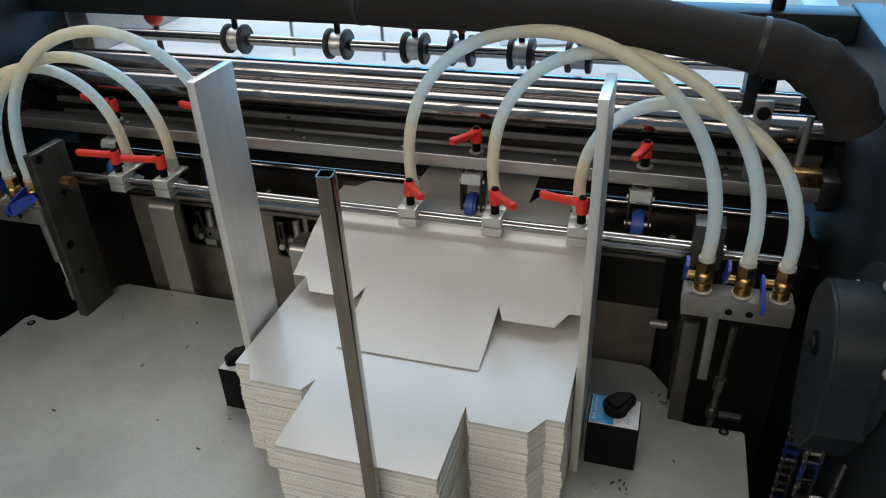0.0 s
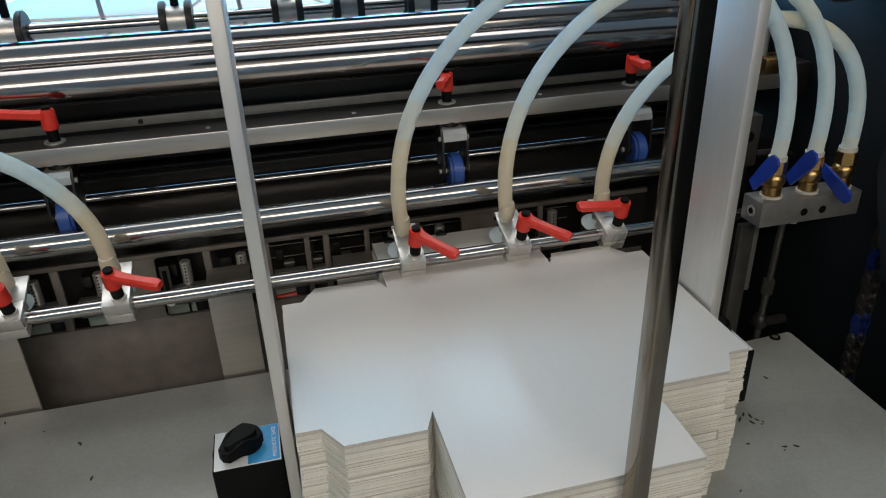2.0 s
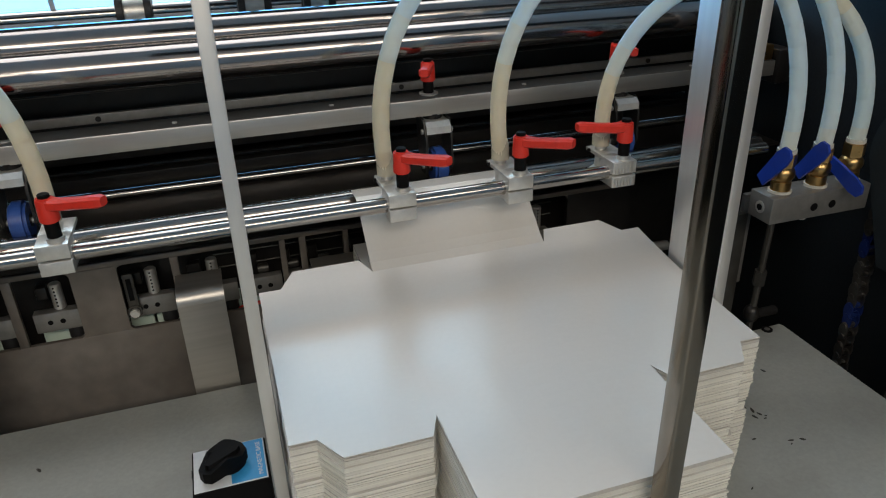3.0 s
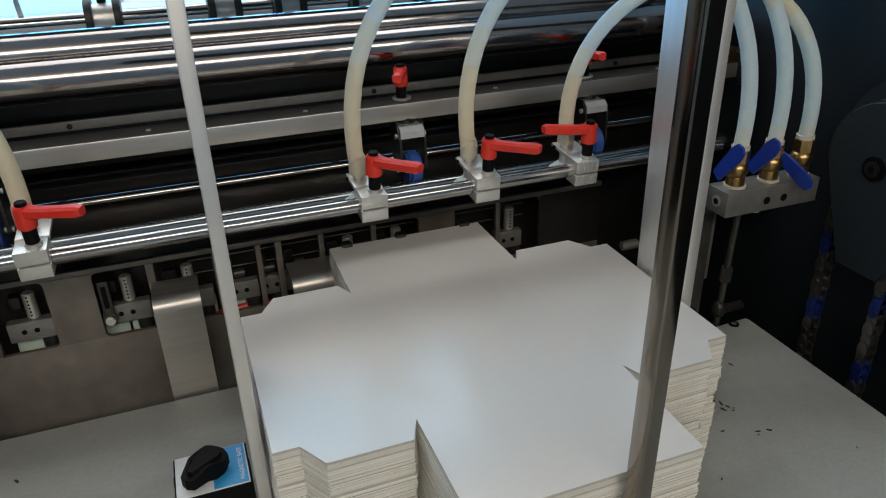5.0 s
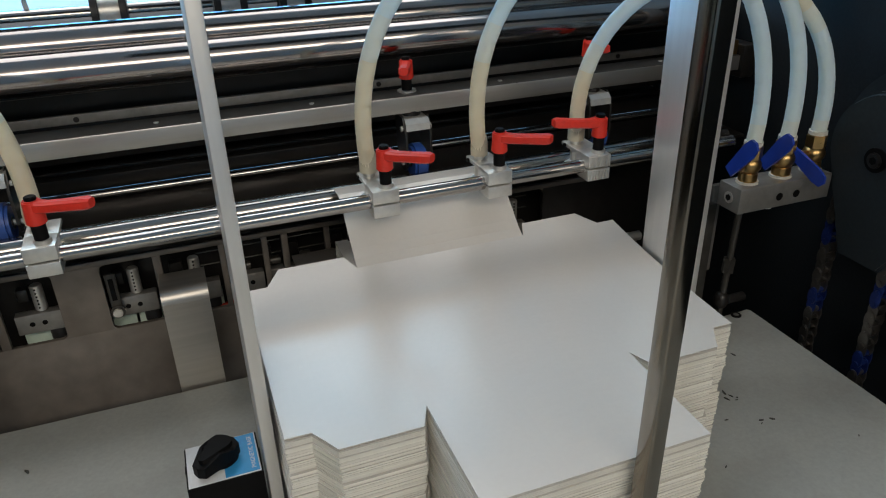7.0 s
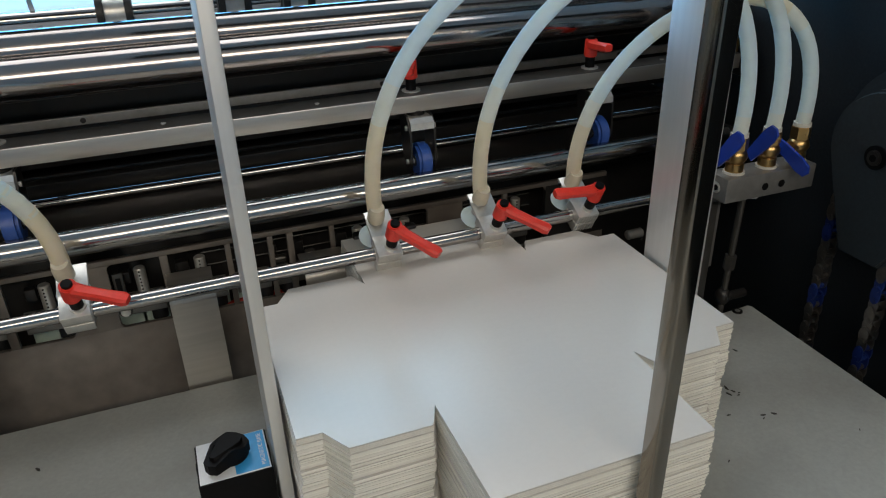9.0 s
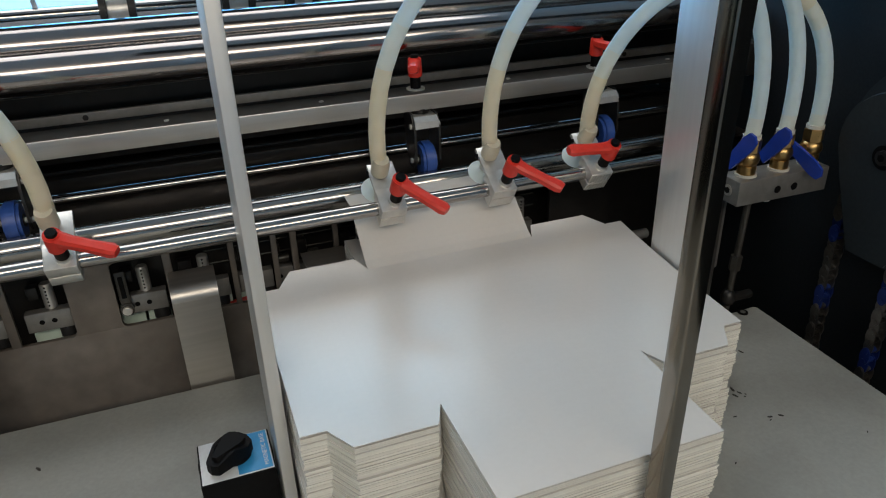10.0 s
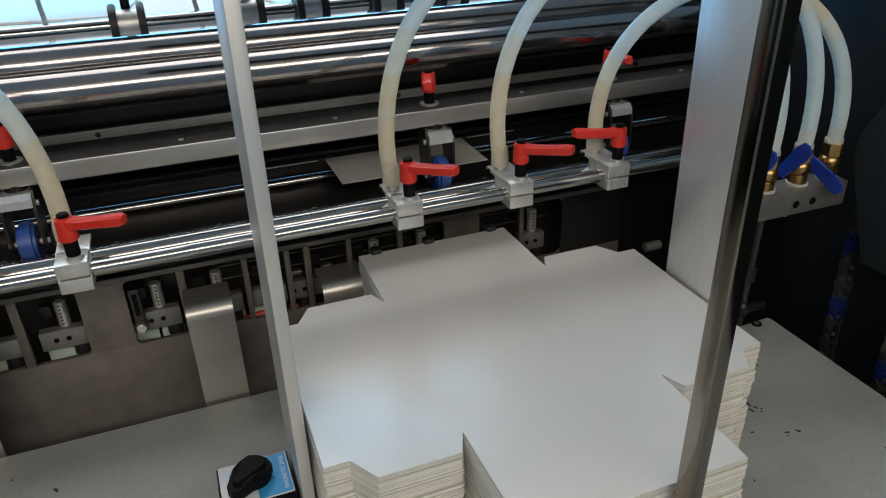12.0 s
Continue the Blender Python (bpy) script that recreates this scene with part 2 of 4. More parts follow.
def machine_bed():
    pts = [(TX1, -0.15), (TX1, 0.766), (0.180, 0.771), (0.121, 0.768), (0.108, 0.771), (0.103, 0.780), (0.100, 0.813), (0.064, 0.864), (0.052, 0.869),
           (-0.800, 0.869), (-0.812, 0.861), (-0.836, 0.765), (-0.846, 0.752), (-0.860, 0.749), (-0.895, 0.755), (TX0, 0.745), (TX0, -0.15)]
    t = thing("feed_table", "grey worn steel feed table plate with scuffs and dirt", "table", at=(0, 0, 0))
    part("plate", prism(pts, TZ - 0.014, TZ, 0.0012), TABLE, t)
    for x, y in ((0.158, 0.764), (-0.880, 0.735)):
        bm = cyl((x, y, TZ), (x, y, TZ + 0.0012), 0.0062, 20)
        part("bolt_hole", bm, BASEBLACK, t, "oily black bolt ring")
        part("bolt_socket", cyl((x, y, TZ + 0.0012), (x, y, TZ + 0.0016), 0.0032, 12), GREYSTEEL, t)
    for x in (-0.80, 0.05):
        part("support", box((x, 0.1, -0.85), (x + 0.06, 0.7, TZ - 0.014), 0.002), DARK, t, "dark steel support")
    # scraps and scuffs on the plate
    rng = random.Random(5)
    spots = [(0.042, 0.641), (0.050, 0.636), (0.033, 0.648), (0.082, 0.80), (0.070, 0.815), (0.062, 0.60), (-0.62, 0.80), (-0.66, 0.83), (-0.60, 0.745),
             (-0.64, 0.69), (-0.55, 0.60), (-0.70, 0.58), (0.10, 0.70), (0.12, 0.55), (-0.445, 0.59), (-0.47, 0.57), (0.02, 0.615), (-0.75, 0.79), (0.049, 0.643), (0.046, 0.650), (0.041, 0.654), (0.053, 0.639), (0.016, 0.635), (0.013, 0.640),
             (-0.458, 0.627), (-0.462, 0.631), (-0.711, 0.859), (-0.704, 0.857), (0.056, 0.792), (0.079, 0.811), (0.088, 0.799), (0.084, 0.796), (0.085, 0.748), (0.051, 0.602), (0.048, 0.598), (-0.023, 0.564)]
    for x, y in spots:
        a, ln = rng.uniform(0, 3.1), rng.uniform(0.001, 0.0042)
        bm = bmesh.new()
        pts = [(ln * s * rng.uniform(0.7, 1.1) * math.cos(u) * 1.0, ln * 0.35 * math.sin(u) * rng.uniform(0.6, 1.2)) for u in np.linspace(0, math.tau, 8)[:-1] for s in (1,)]
        prism(pts, 0, 0.0006, 0, bm)
        tagged(part("paper_scrap", bm, CHIP, None, "", pose(x, y, TZ + 0.0002, 0, 0, math.degrees(a))), "tiny dark scrap lying on the grey table", "scrap", "scraps on the table")


machine_bed()


def side_frames():
    tagged(part("wall_side_right", box((0.25, -0.25, -0.85), (0.285, 1.10, 0.442), 0.003), BLACK), "matt black machine side plate", "side plate", kind="structure")
    tagged(part("wall_side_left", box((-1.02, 0.30, -0.85), (-0.985, 1.10, 0.50), 0.003), BLACK), "matt black machine side plate", "side plate", kind="structure")
    # dark inner panels under the rollers
    tagged(part("wall_inner", box((-0.985, 1.035, 0.206), (0.25, 1.055, 0.335), 0.0), DARK), "dark panel behind the feed rollers", "panel", kind="structure")
    tagged(part("wall_lower", box((-0.985, 0.975, -0.6), (0.25, 0.99, 0.16), 0.0), DARK), "dark panel under the feed rollers", "panel", kind="structure")


side_frames()


def back_plate():
    t = thing("back_plate", "stained steel front plate with slotted windows behind the table", "plate", kind="structure")
    Y, Z0, Z1 = 0.930, 0.050, 0.127
    part("panel", box((-0.80, Y, -0.20), (0.066, Y + 0.006, Z0), 0.0008), PLATE, t)
    part("rail", box((-0.80, Y, Z1), (0.066, Y + 0.006, 0.133), 0.0008), PLATE, t)
    for a, b, low, material in ((-0.80, -0.705, Z0, PLATE), (-0.580, -0.535, Z0, PLATE), (-0.180, -0.135, Z0 + 0.02, PLATE), (-0.022, 0.066, Z0, DARK)):
        part("panel", box((a, Y, low), (b, Y + 0.006, Z1), 0), material, t)
    for x, w in ((-0.638, 0.0045), (-0.4785, 0.004), (-0.412, 0.003), (-0.366, 0.003), (-0.344, 0.0035), (-0.296, 0.003), (-0.235, 0.003), (-0.078, 0.003)):
        part("rib", box((x - w, Y, Z0), (x + w, Y + 0.006, Z1), 0.0005), PLATE, t)
    # rounded corners of the windows
    turn = Matrix(((1, 0, 0, 0), (0, 0, 1, 0), (0, 1, 0, 0), (0, 0, 0, 1)))
    for x, sx in ((-0.705, 1), (-0.580, -1), (-0.535, 1), (-0.180, -1), (-0.022, -1)):
        for z, sz in ((Z0, 1), (Z1, -1)):
            arc = [(x + sx * 0.006 * (1 - math.cos(a)), z + sz * 0.006 * (1 - math.sin(a))) for a in np.linspace(0, math.pi / 2, 6)]
            part("corner", prism([(x, z)] + arc, Y + 0.0004, Y + 0.0056, 0, None, turn), PLATE, t)
    for x, w, pin in ((-0.672, 0.027, 1), (-0.604, 0.022, 1), (-0.510, 0.024, 1), (-0.447, 0.028, 1), (-0.389, 0.019, 0), (-0.355, 0.008, 0), (-0.320, 0.021, 0), (-0.266, 0.026, 1), (-0.207, 0.024, 1),
                      (-0.112, 0.022, 0), (-0.058, 0.018, 1)):
        u = thing("spring_plunger", "small steel plunger on a drilled block behind the slotted plate", "plunger", "plungers behind the plate", at=(x, Y + 0.011, 0.058))
        part("holder", box((-w, 0.0, 0.0), (w, 0.012, 0.022), 0.0008), GREYSTEEL, u)
        for dx in (-0.007, 0.005):
            part("drilling", cyl((dx, -0.0006, 0.011), (dx, 0.0006, 0.011), 0.0027, 12), BASEBLACK, u)
        if pin:
            part("pin", cyl((0.004, 0.010, 0.022), (0.004, 0.010, 0.051), 0.0062, 18, bevel=0.001), BLOCK, u, "perforated steel pin")
            for k in range(6):
                part("pin_hole", cyl((0.0035, 0.0032, 0.027 + k * 0.0042), (0.0035, 0.0042, 0.027 + k * 0.0042), 0.0010, 8), BASEBLACK, u)
        else:
            part("roller_head", cyl((-0.006, 0.012, 0.028), (0.006, 0.012, 0.028), 0.0052, 16, bevel=0.001), DARKSTEEL, u, "small steel roller")
        part("arm", box((-w * 0.8, 0.016, 0.030), (-w * 0.3, 0.028, 0.044), 0.001), DARK, u, "dark spring arm")
        part("foot", cyl((w * 0.62, 0.010, -0.014), (w * 0.62, 0.010, 0.0), 0.0085, 16), RUBBER, u, "black rubber foot")
    for z in (0.092, 0.108):
        part("wire", cyl((-0.44, Y + 0.03, z), (-0.03, Y + 0.03, z), 0.0009, 8), DARKSTEEL, t, "thin steel wire")
    for x in (-0.681, -0.612, -0.524, -0.500, -0.432, -0.40):
        part("strip", box((x - 0.014, Y + 0.030, 0.02), (x + 0.014, Y + 0.034, 0.060), 0.0005), GREENW, t, "pale green strip")
    for x, z in ((-0.5275, 0.068), (-0.679, 0.068)):
        lk = bmesh.new()
        cyl((x, Y + 0.004, z), (x, Y + 0.0085, z), 0.0075, 20, lk)
        box((x - 0.0055, Y + 0.005, z), (x + 0.0055, Y + 0.0085, z + 0.045), 0.001, lk)
        part("link", lk, DARKSTEEL, t, "oily steel link")
        part("link_slot", box((x - 0.0025, Y + 0.0044, z + 0.014), (x + 0.0025, Y + 0.0054, z + 0.040), 0.0), BASEBLACK, t)
        part("screw", cyl((x, Y - 0.001, z), (x, Y + 0.004, z), 0.0050, 16, bevel=0.001), BLOCK, t)
    part("red_lever", sweep([(-0.432, Y + 0.025, 0.035), (-0.415, Y + 0.025, 0.039), (-0.385, Y + 0.025, 0.041), (-0.350, Y + 0.025, 0.039)], [0.002, 0.0035, 0.004, 0.004], 10), RED, t, "red plastic lever")


back_plate()


def separators():
    for x in (-0.277, -0.217, -0.142):
        t = thing("sheet_separator", "small black rubber separator finger at the stack's back edge", "separator", "separators", at=(x, 0.884, -0.005))
        bm = box((-0.004, 0.0, 0.100), (0.004, 0.046, 0.106), 0.001)
        box((-0.0045, -0.003, 0.106), (0.0045, 0.006, 0.139), 0.002, bm)
        box((-0.006, -0.006, 0.133), (0.006, 0.004, 0.139), 0.002, bm)
        part("finger", bm, RUBBER, t)


separators()


def leg(x0, x1, h, lean):
    """A bent aluminium guide leg, hooked back at its top."""
    w = x1 - x0
    t = tagged(new("paper_guide"), "bent satin aluminium paper guide before the steel plate", "paper guide", "paper guides")
    turn = Matrix(((0, 0, 1, 0), (1, 0, 0, 0), (0, 1, 0, 0), (0, 0, 0, 1)))
    part("blade", prism([(0, -0.06), (0, h - 0.014), (0.003, h - 0.014), (0.003, -0.06)], 0, w, 0, None, turn), ALUBAR, t)
    arc = np.linspace(0, math.pi / 2, 8)
    out = [(0.014 - 0.014 * math.cos(a), h - 0.0138 + 0.014 * math.sin(a)) for a in arc] + [(0.044, h + 0.0002)]
    inn = [(0.014 - 0.011 * math.cos(a), h - 0.0138 + 0.011 * math.sin(a)) for a in arc] + [(0.044, h - 0.0028)]
    part("hook", prism(out + inn[::-1], 0, w, 0, None, turn), ALUBAR, t)
    t.matrix_basis = pose(x0, 0.872, 0, lean)


leg(-0.717, -0.671, 0.158, 0)
leg(-0.479, -0.433, 0.112, 0)
leg(-0.340, -0.292, 0.106, 0)


# ---------------------------------------------------------------- rollers and bars
def rollers():
    def shaft(name, y, z, r, x0, x1, material, label, cat, journal=0.0):
        t = thing(name, label, cat, at=(0, y, z))
        part("drum", cyl((x0, 0, 0), (x1, 0, 0), r, 64, bevel=0.0015), material, t)
        if journal:
            for a, b in ((x0 - 0.07, x0), (x1, x1 + 0.07)):
                part("journal", cyl((a, 0, 0), (b, 0, 0), journal, 32), material, t)
        return t
    shaft("feed_roller", 0.999, 0.3362, 0.0205, -0.90, 0.128, ROLLER, "polished steel upper feed roller", "roller", 0.016)
    shaft("feed_roller", 0.962, 0.3180, 0.0205, -0.93, 0.205, ROLLER, "polished steel lower feed roller", "roller", 0.014)
    for y, z0, z1, label in ((1.020, 0.252, 0.262, "grey steel flat bar behind the wheel rail"), (1.026, 0.228, 0.236, "slim grey steel flat bar behind the wheel rail")):
        fb = thing("flat_bar", label, "bar")
        part("bar", box((-0.98, y, z0), (0.245, y + 0.006, z1), 0.0008), GREYSTEEL, fb)
        for k in range(4):
            part("screw", cyl((-0.86 + k * 0.33, y + 0.0005, (z0 + z1) / 2), (-0.86 + k * 0.33, y - 0.0015, (z0 + z1) / 2), 0.003, 12), DARK, fb)
    shaft("cross_rod", 1.004, 0.1765, 0.0052, -0.98, 0.245, CHROME, "thin bright steel cross rod", "rod")
    shaft("cross_rod", 1.004, 0.206, 0.0022, -0.98, 0.245, DARK, "thin dark cross rod", "rod")
    shaft("guide_rod", 0.875, 0.183, 0.0125, -0.98, 0.128, CHROME, "thick polished steel guide rod", "rod", 0.008)
    t = thing("feed_bed", "dark steel feed bed plate with small screws", "plate")
    part("plate", box((-0.98, 0.892, 0.168), (0.245, 1.009, 0.172), 0.0008), DARK, t)
    for k in range(12):
        x = -0.93 + k * 0.1
        part("screw", cyl((x, 0.925, 0.172), (x, 0.925, 0.174), 0.004, 12, bevel=0.0006), BLOCK, t)
    b = thing("wheel_rail", "long satin aluminium flat rail carrying the press wheels", "rail")
    part("rail", box((-0.965, 0.900, 0.2545), (0.235, 0.934, 0.272), 0.0008), ALUBAR, b)
    # thin dark plate added: the rail top's reflection of dark machinery, put in as colour
    part("top_face", box((-0.964, 0.9015, 0.2715), (0.234, 0.933, 0.2725), 0.0), DARKSTEEL, b, "rail top coloured dark in place of its dark reflection")
    for x in (-0.75, -0.45, -0.3, -0.09, 0.12):
        part("screw", cyl((x, 0.915, 0.272), (x, 0.915, 0.2735), 0.0025, 10), BLOCK, b)
    for x in (-0.975, 0.225):
        part("end_block", box((x, 0.895, 0.245), (x + 0.02, 0.935, 0.285), 0.002), DARK, b)


rollers()


def lever(parent, m, angle, length=0.052):
    """Red clamping lever: hub, arm that rises and narrows to a rounded grip, and a dark threaded stud."""
    bm = bmesh.new()
    cyl((0, 0, 0.010), (0, 0, 0.030), 0.0078, 20, bm, 0.0070, 0.0012)
    d = Vector((math.cos(radians(angle)), math.sin(radians(angle)), 0))
    n = Vector((-d.y, d.x, 0))
    secs = []
    for u, w, h, z in ((0.0, 0.0062, 0.010, 0.0245), (0.25, 0.0052, 0.009, 0.0250), (0.6, 0.0048, 0.009, 0.0275), (0.92, 0.0056, 0.0095, 0.0300), (1.0, 0.0040, 0.0075, 0.0305)):
        c = d * length * u + Vector((0, 0, z))
        ring = [bm.verts.new(c + n * w * a + Vector((0, 0, h / 2 * b))) for a, b in ((1, -.6), (1, .6), (.55, 1), (-.55, 1), (-1, .6), (-1, -.6), (-.55, -1), (.55, -1))]
        secs.append(ring)
    for a, b in zip(secs, secs[1:]):
        for k in range(8):
            bm.faces.new((a[k], a[(k + 1) % 8], b[(k + 1) % 8], b[k]))
    bm.faces.new(secs[0][::-1])
    bm.faces.new(secs[-1])
    bmesh.ops.recalc_face_normals(bm, faces=bm.faces)
    lv = part("lever", bm, RED, parent, "red plastic clamping lever", m)
    part("stud", cyl((0, 0, -0.004), (0, 0, 0.011), 0.0056, 16), BASEBLACK, lv, "black threaded stud")
    part("cap_screw", cyl((0, 0, 0.0295), (0, 0, 0.033), 0.0046, 12, bevel=0.0006), BASEBLACK, lv, "black cap screw")
    return lv


def press_wheel(x, angle):
    t = thing("press_wheel", "blue rubber press wheel in a steel fork under the rail", "wheel", "press wheels", at=(x, 0.905, 0.0))
    fork = bmesh.new()
    for sx in (-1, 1):
        pr = [(-0.020, 0.203), (-0.014, 0.194), (0.0, 0.194), (0.010, 0.213), (0.016, 0.252), (-0.010, 0.252), (-0.019, 0.236)]
        prism(pr, sx * 0.0135 - 0.0012, sx * 0.0135 + 0.0012, 0, fork, Matrix(((0, 0, 1, 0), (1, 0, 0, 0), (0, 1, 0, 0), (0, 0, 0, 1))))
    part("fork", fork, DARK, t, "dark steel fork plates")
    cap = bmesh.new()
    prof = [(-0.0195, 0.239), (-0.0185, 0.246), (-0.013, 0.2505), (0.018, 0.2505), (0.018, 0.250), (-0.012, 0.250), (-0.0165, 0.245), (-0.0172, 0.239)]
    prism(prof, -0.0130, 0.0130, 0, cap, Matrix(((0, 0, 1, 0), (1, 0, 0, 0), (0, 1, 0, 0), (0, 0, 0, 1))))
    part("bracket", cap, BLOCK, t, "bright steel bracket cover")
    part("screw", cyl((0, -0.003, 0.2505), (0, -0.003, 0.2555), 0.0035, 6), DARK, t)
    part("collar", cyl((0, 0.004, 0.2505), (0, 0.004, 0.2545), 0.010, 16), DARK, t)
    w = part("wheel", cyl((-0.0075, 0, 0), (0.0075, 0, 0), 0.0195, 40, bevel=0.003), BLUE, t, "", pose(0, -0.010, 0.2025))
    part("hub", cyl((-0.0085, 0, 0), (0.0085, 0, 0), 0.006, 16), DARK, w)
    for z in (0.2025, 0.240):
        part("axle_bolt", cyl((-0.017, -0.010, z), (0.017, -0.010, z), 0.0028, 10), BLOCK, t)
    part("washer", cyl((0, 0.015, 0.272), (0, 0.015, 0.274), 0.010, 20), BLOCK, t)
    lever(t, pose(0, 0.015, 0.276), angle, 0.056)
    return t


for wx, wa in ((-0.773, 178), (-0.596, 178), (-0.1965, 250), (0.0235, 258)):
    press_wheel(wx, wa)


# ---------------------------------------------------------------- collar shaft, beam and bed behind the rollers
def upper_back():
    t = thing("collar_shaft", "steel shaft with black and white paper collars", "shaft", at=(0, 1.127, 0.346))
    part("shaft", cyl((-0.98, 0, 0), (0.22, 0, 0), 0.0095, 32), CHROME, t)
    for x in (-0.667, -0.480, -0.348, -0.272, -0.178, -0.091):
        c = part("collar", cyl((-0.011, 0, 0), (0.011, 0, 0), 0.0185, 32, bevel=0.001), BLOCK, t, "pale collar ring", pose(x, 0, 0))
        for s in (-1, 1):
            part("flange", cyl((s * 0.011, 0, 0), (s * 0.019, 0, 0), 0.0245, 32, bevel=0.0015), RUBBER, c, "black rubber flange")
        part("stem", cyl((0, 0, 0.018), (0, 0, 0.07), 0.005, 12), DARK, c)
        if x in (-0.348, -0.272):
            kb = ball((0, 0, 0.034), 0.0085, None, (1, 1, 1.0))
            sweep([(0, 0, 0.036), (-0.02, 0, 0.046), (-0.042 if x < -0.3 else -0.012, -0.004, 0.054)], [0.006, 0.005, 0.004], 10, kb)
            part("knob", kb, RED, c, "red clamping knob")
    for i, x in enumerate((-0.56, -0.40, -0.285, -0.175)):
        bm = sweep(spline([(x - 0.015, 1.16, 0.44), (x - 0.006, 1.135, 0.37), (x, 1.12, 0.325)], 8), 0.0028, 8)
        tagged(part("white_cord", bm, WHITE), "thin white cord hanging over the shaft", "cord", "white cords")
    k = thing("ball_knob", "red ball knob on a dark stem behind the rollers", "knob", at=(-0.842, 1.15, 0.372))
    part("knob", ball((0, 0, 0), 0.017), RED, k)
    part("stem", cyl((0, 0, -0.01), (0.0, 0.0, -0.085), 0.005, 12), DARK, k)
    b = thing("cross_beam", "black painted steel cross beam above the rollers", "beam")
    part("beam", box((-0.985, 1.035, 0.403), (0.25, 1.085, 0.440), 0.002), BLACK, b)
    part("stay", box((0.150, 1.02, 0.33), (0.172, 1.034, 0.430), 0.002), DARK, b)
    part("bolt", cyl((0.16, 1.06, 0.440), (0.16, 1.06, 0.458), 0.009, 6), BASEBLACK, b)
    part("bolt", cyl((0.161, 1.019, 0.36), (0.161, 1.010, 0.36), 0.008, 12), BASEBLACK, b)
    d = thing("delivery_bed", "white coated transfer bed behind the rollers", "bed")
    part("lower_bed", box((-0.95, 1.01, 0.180), (0.22, 3.75, 0.1965), 0.001), DARK, d, "dark lower conveyor bed")
    # unseen panel, added to keep window light out of the gap between the beds
    part("end_panel", box((-0.95, 3.70, 0.198), (0.22, 3.74, 0.299), 0.001), DARK, d)
    part("bed", box((-0.95, 1.06, 0.300), (0.22, 3.75, 0.312), 0.002), WHITE, d)
    part("side_rail", box((-1.00, 1.11, 0.16), (-0.95, 3.75, 0.40), 0.003), ALUBAR, d)
    part("side_rail", box((0.22, 1.11, 0.16), (0.27, 3.75, 0.40), 0.003), ALUBAR, d)
    for lx in (-0.98, 0.25):
        for ly in (1.45, 3.60):
            part("leg", box((lx - 0.018, ly - 0.03, -0.85), (lx + 0.018, ly + 0.03, 0.16), 0.003), DARK, d)
    s = thing("board_sheet", "white board lying askew on the transfer bed", "board")
    part("sheet", box((-0.17, -0.3, 0), (0.17, 0.3, 0.004), 0.0005), PAPER, s)
    s.matrix_basis = pose(-0.15, 1.60, 0.3125, 0, 0, 14)
    s2 = copy_thing(s, pose(-0.62, 1.72, 0.3125, 0, 0, -9))
    fz = thing("foam_pipe", "thick black foam sleeve strapped with cable ties", "pipe")
    path = spline([(-0.47, 0.880, 0.485), (-0.319, 0.865, 0.479), (-0.065, 0.850, 0.475), (0.122, 0.832, 0.455), (0.172, 0.830, 0.441), (0.204, 0.830, 0.415), (0.226, 0.832, 0.378)], 8)
    rng = random.Random(2)
    part("sleeve", sweep(path, [0.0275 + 0.001 * math.sin(i * 0.8) + rng.uniform(-0.001, 0.001) for i in range(len(path))], 20), FOAM, fz)
    for i in (8, 24):
        p, q = path[i], path[i + 1]
        dv = (q - p).normalized() * 0.003
        part("cable_tie", cyl(p - dv, p + dv, 0.0292, 24), RUBBER, fz)


upper_back()


# ---------------------------------------------------------------- right side: chain housing
def roller_chain(x, y0, z0, y1, z1, n):
    t = thing("roller_chain", "greasy roller chain with blue marked links", "chain", "chains")
    a, b = Vector((x, y0, z0)), Vector((x, y1, z1))
    link = bmesh.new()
    for s in (-1, 1):
        pr = [(0.006 * math.cos(u), 0.011 * math.sin(u)) for u in np.linspace(0, math.tau, 13)[:-1]]
        prism(pr, s * 0.007 - 0.0008, s * 0.007 + 0.0008, 0, link, Matrix(((0, 0, 1, 0), (1, 0, 0, 0), (0, 1, 0, 0), (0, 0, 0, 1))))
    for z in (-0.0064, 0.0064):
        cyl((-0.0085, 0, z), (0.0085, 0, z), 0.0032, 10, link)
    base = None
    d = (b - a).normalized()
    q = Matrix.Rotation(math.atan2(-(d.y), d.z), 4, "X")
    for k in range(n):
        m = Matrix.Translation(a + d * 0.0128 * k) @ q @ Matrix.Diagonal((1 if k % 2 else 0.8, 1, 1, 1))
        if base is None:
            base = part("chain_link", link, [CHAIN], t, "", m)
            blue = base.data.copy()
            blue.materials[0] = CHAINBLUE
        else:
            o = again(base, m, t)
            if k % 7 in (2, 3):
                o.data = blue
    return t


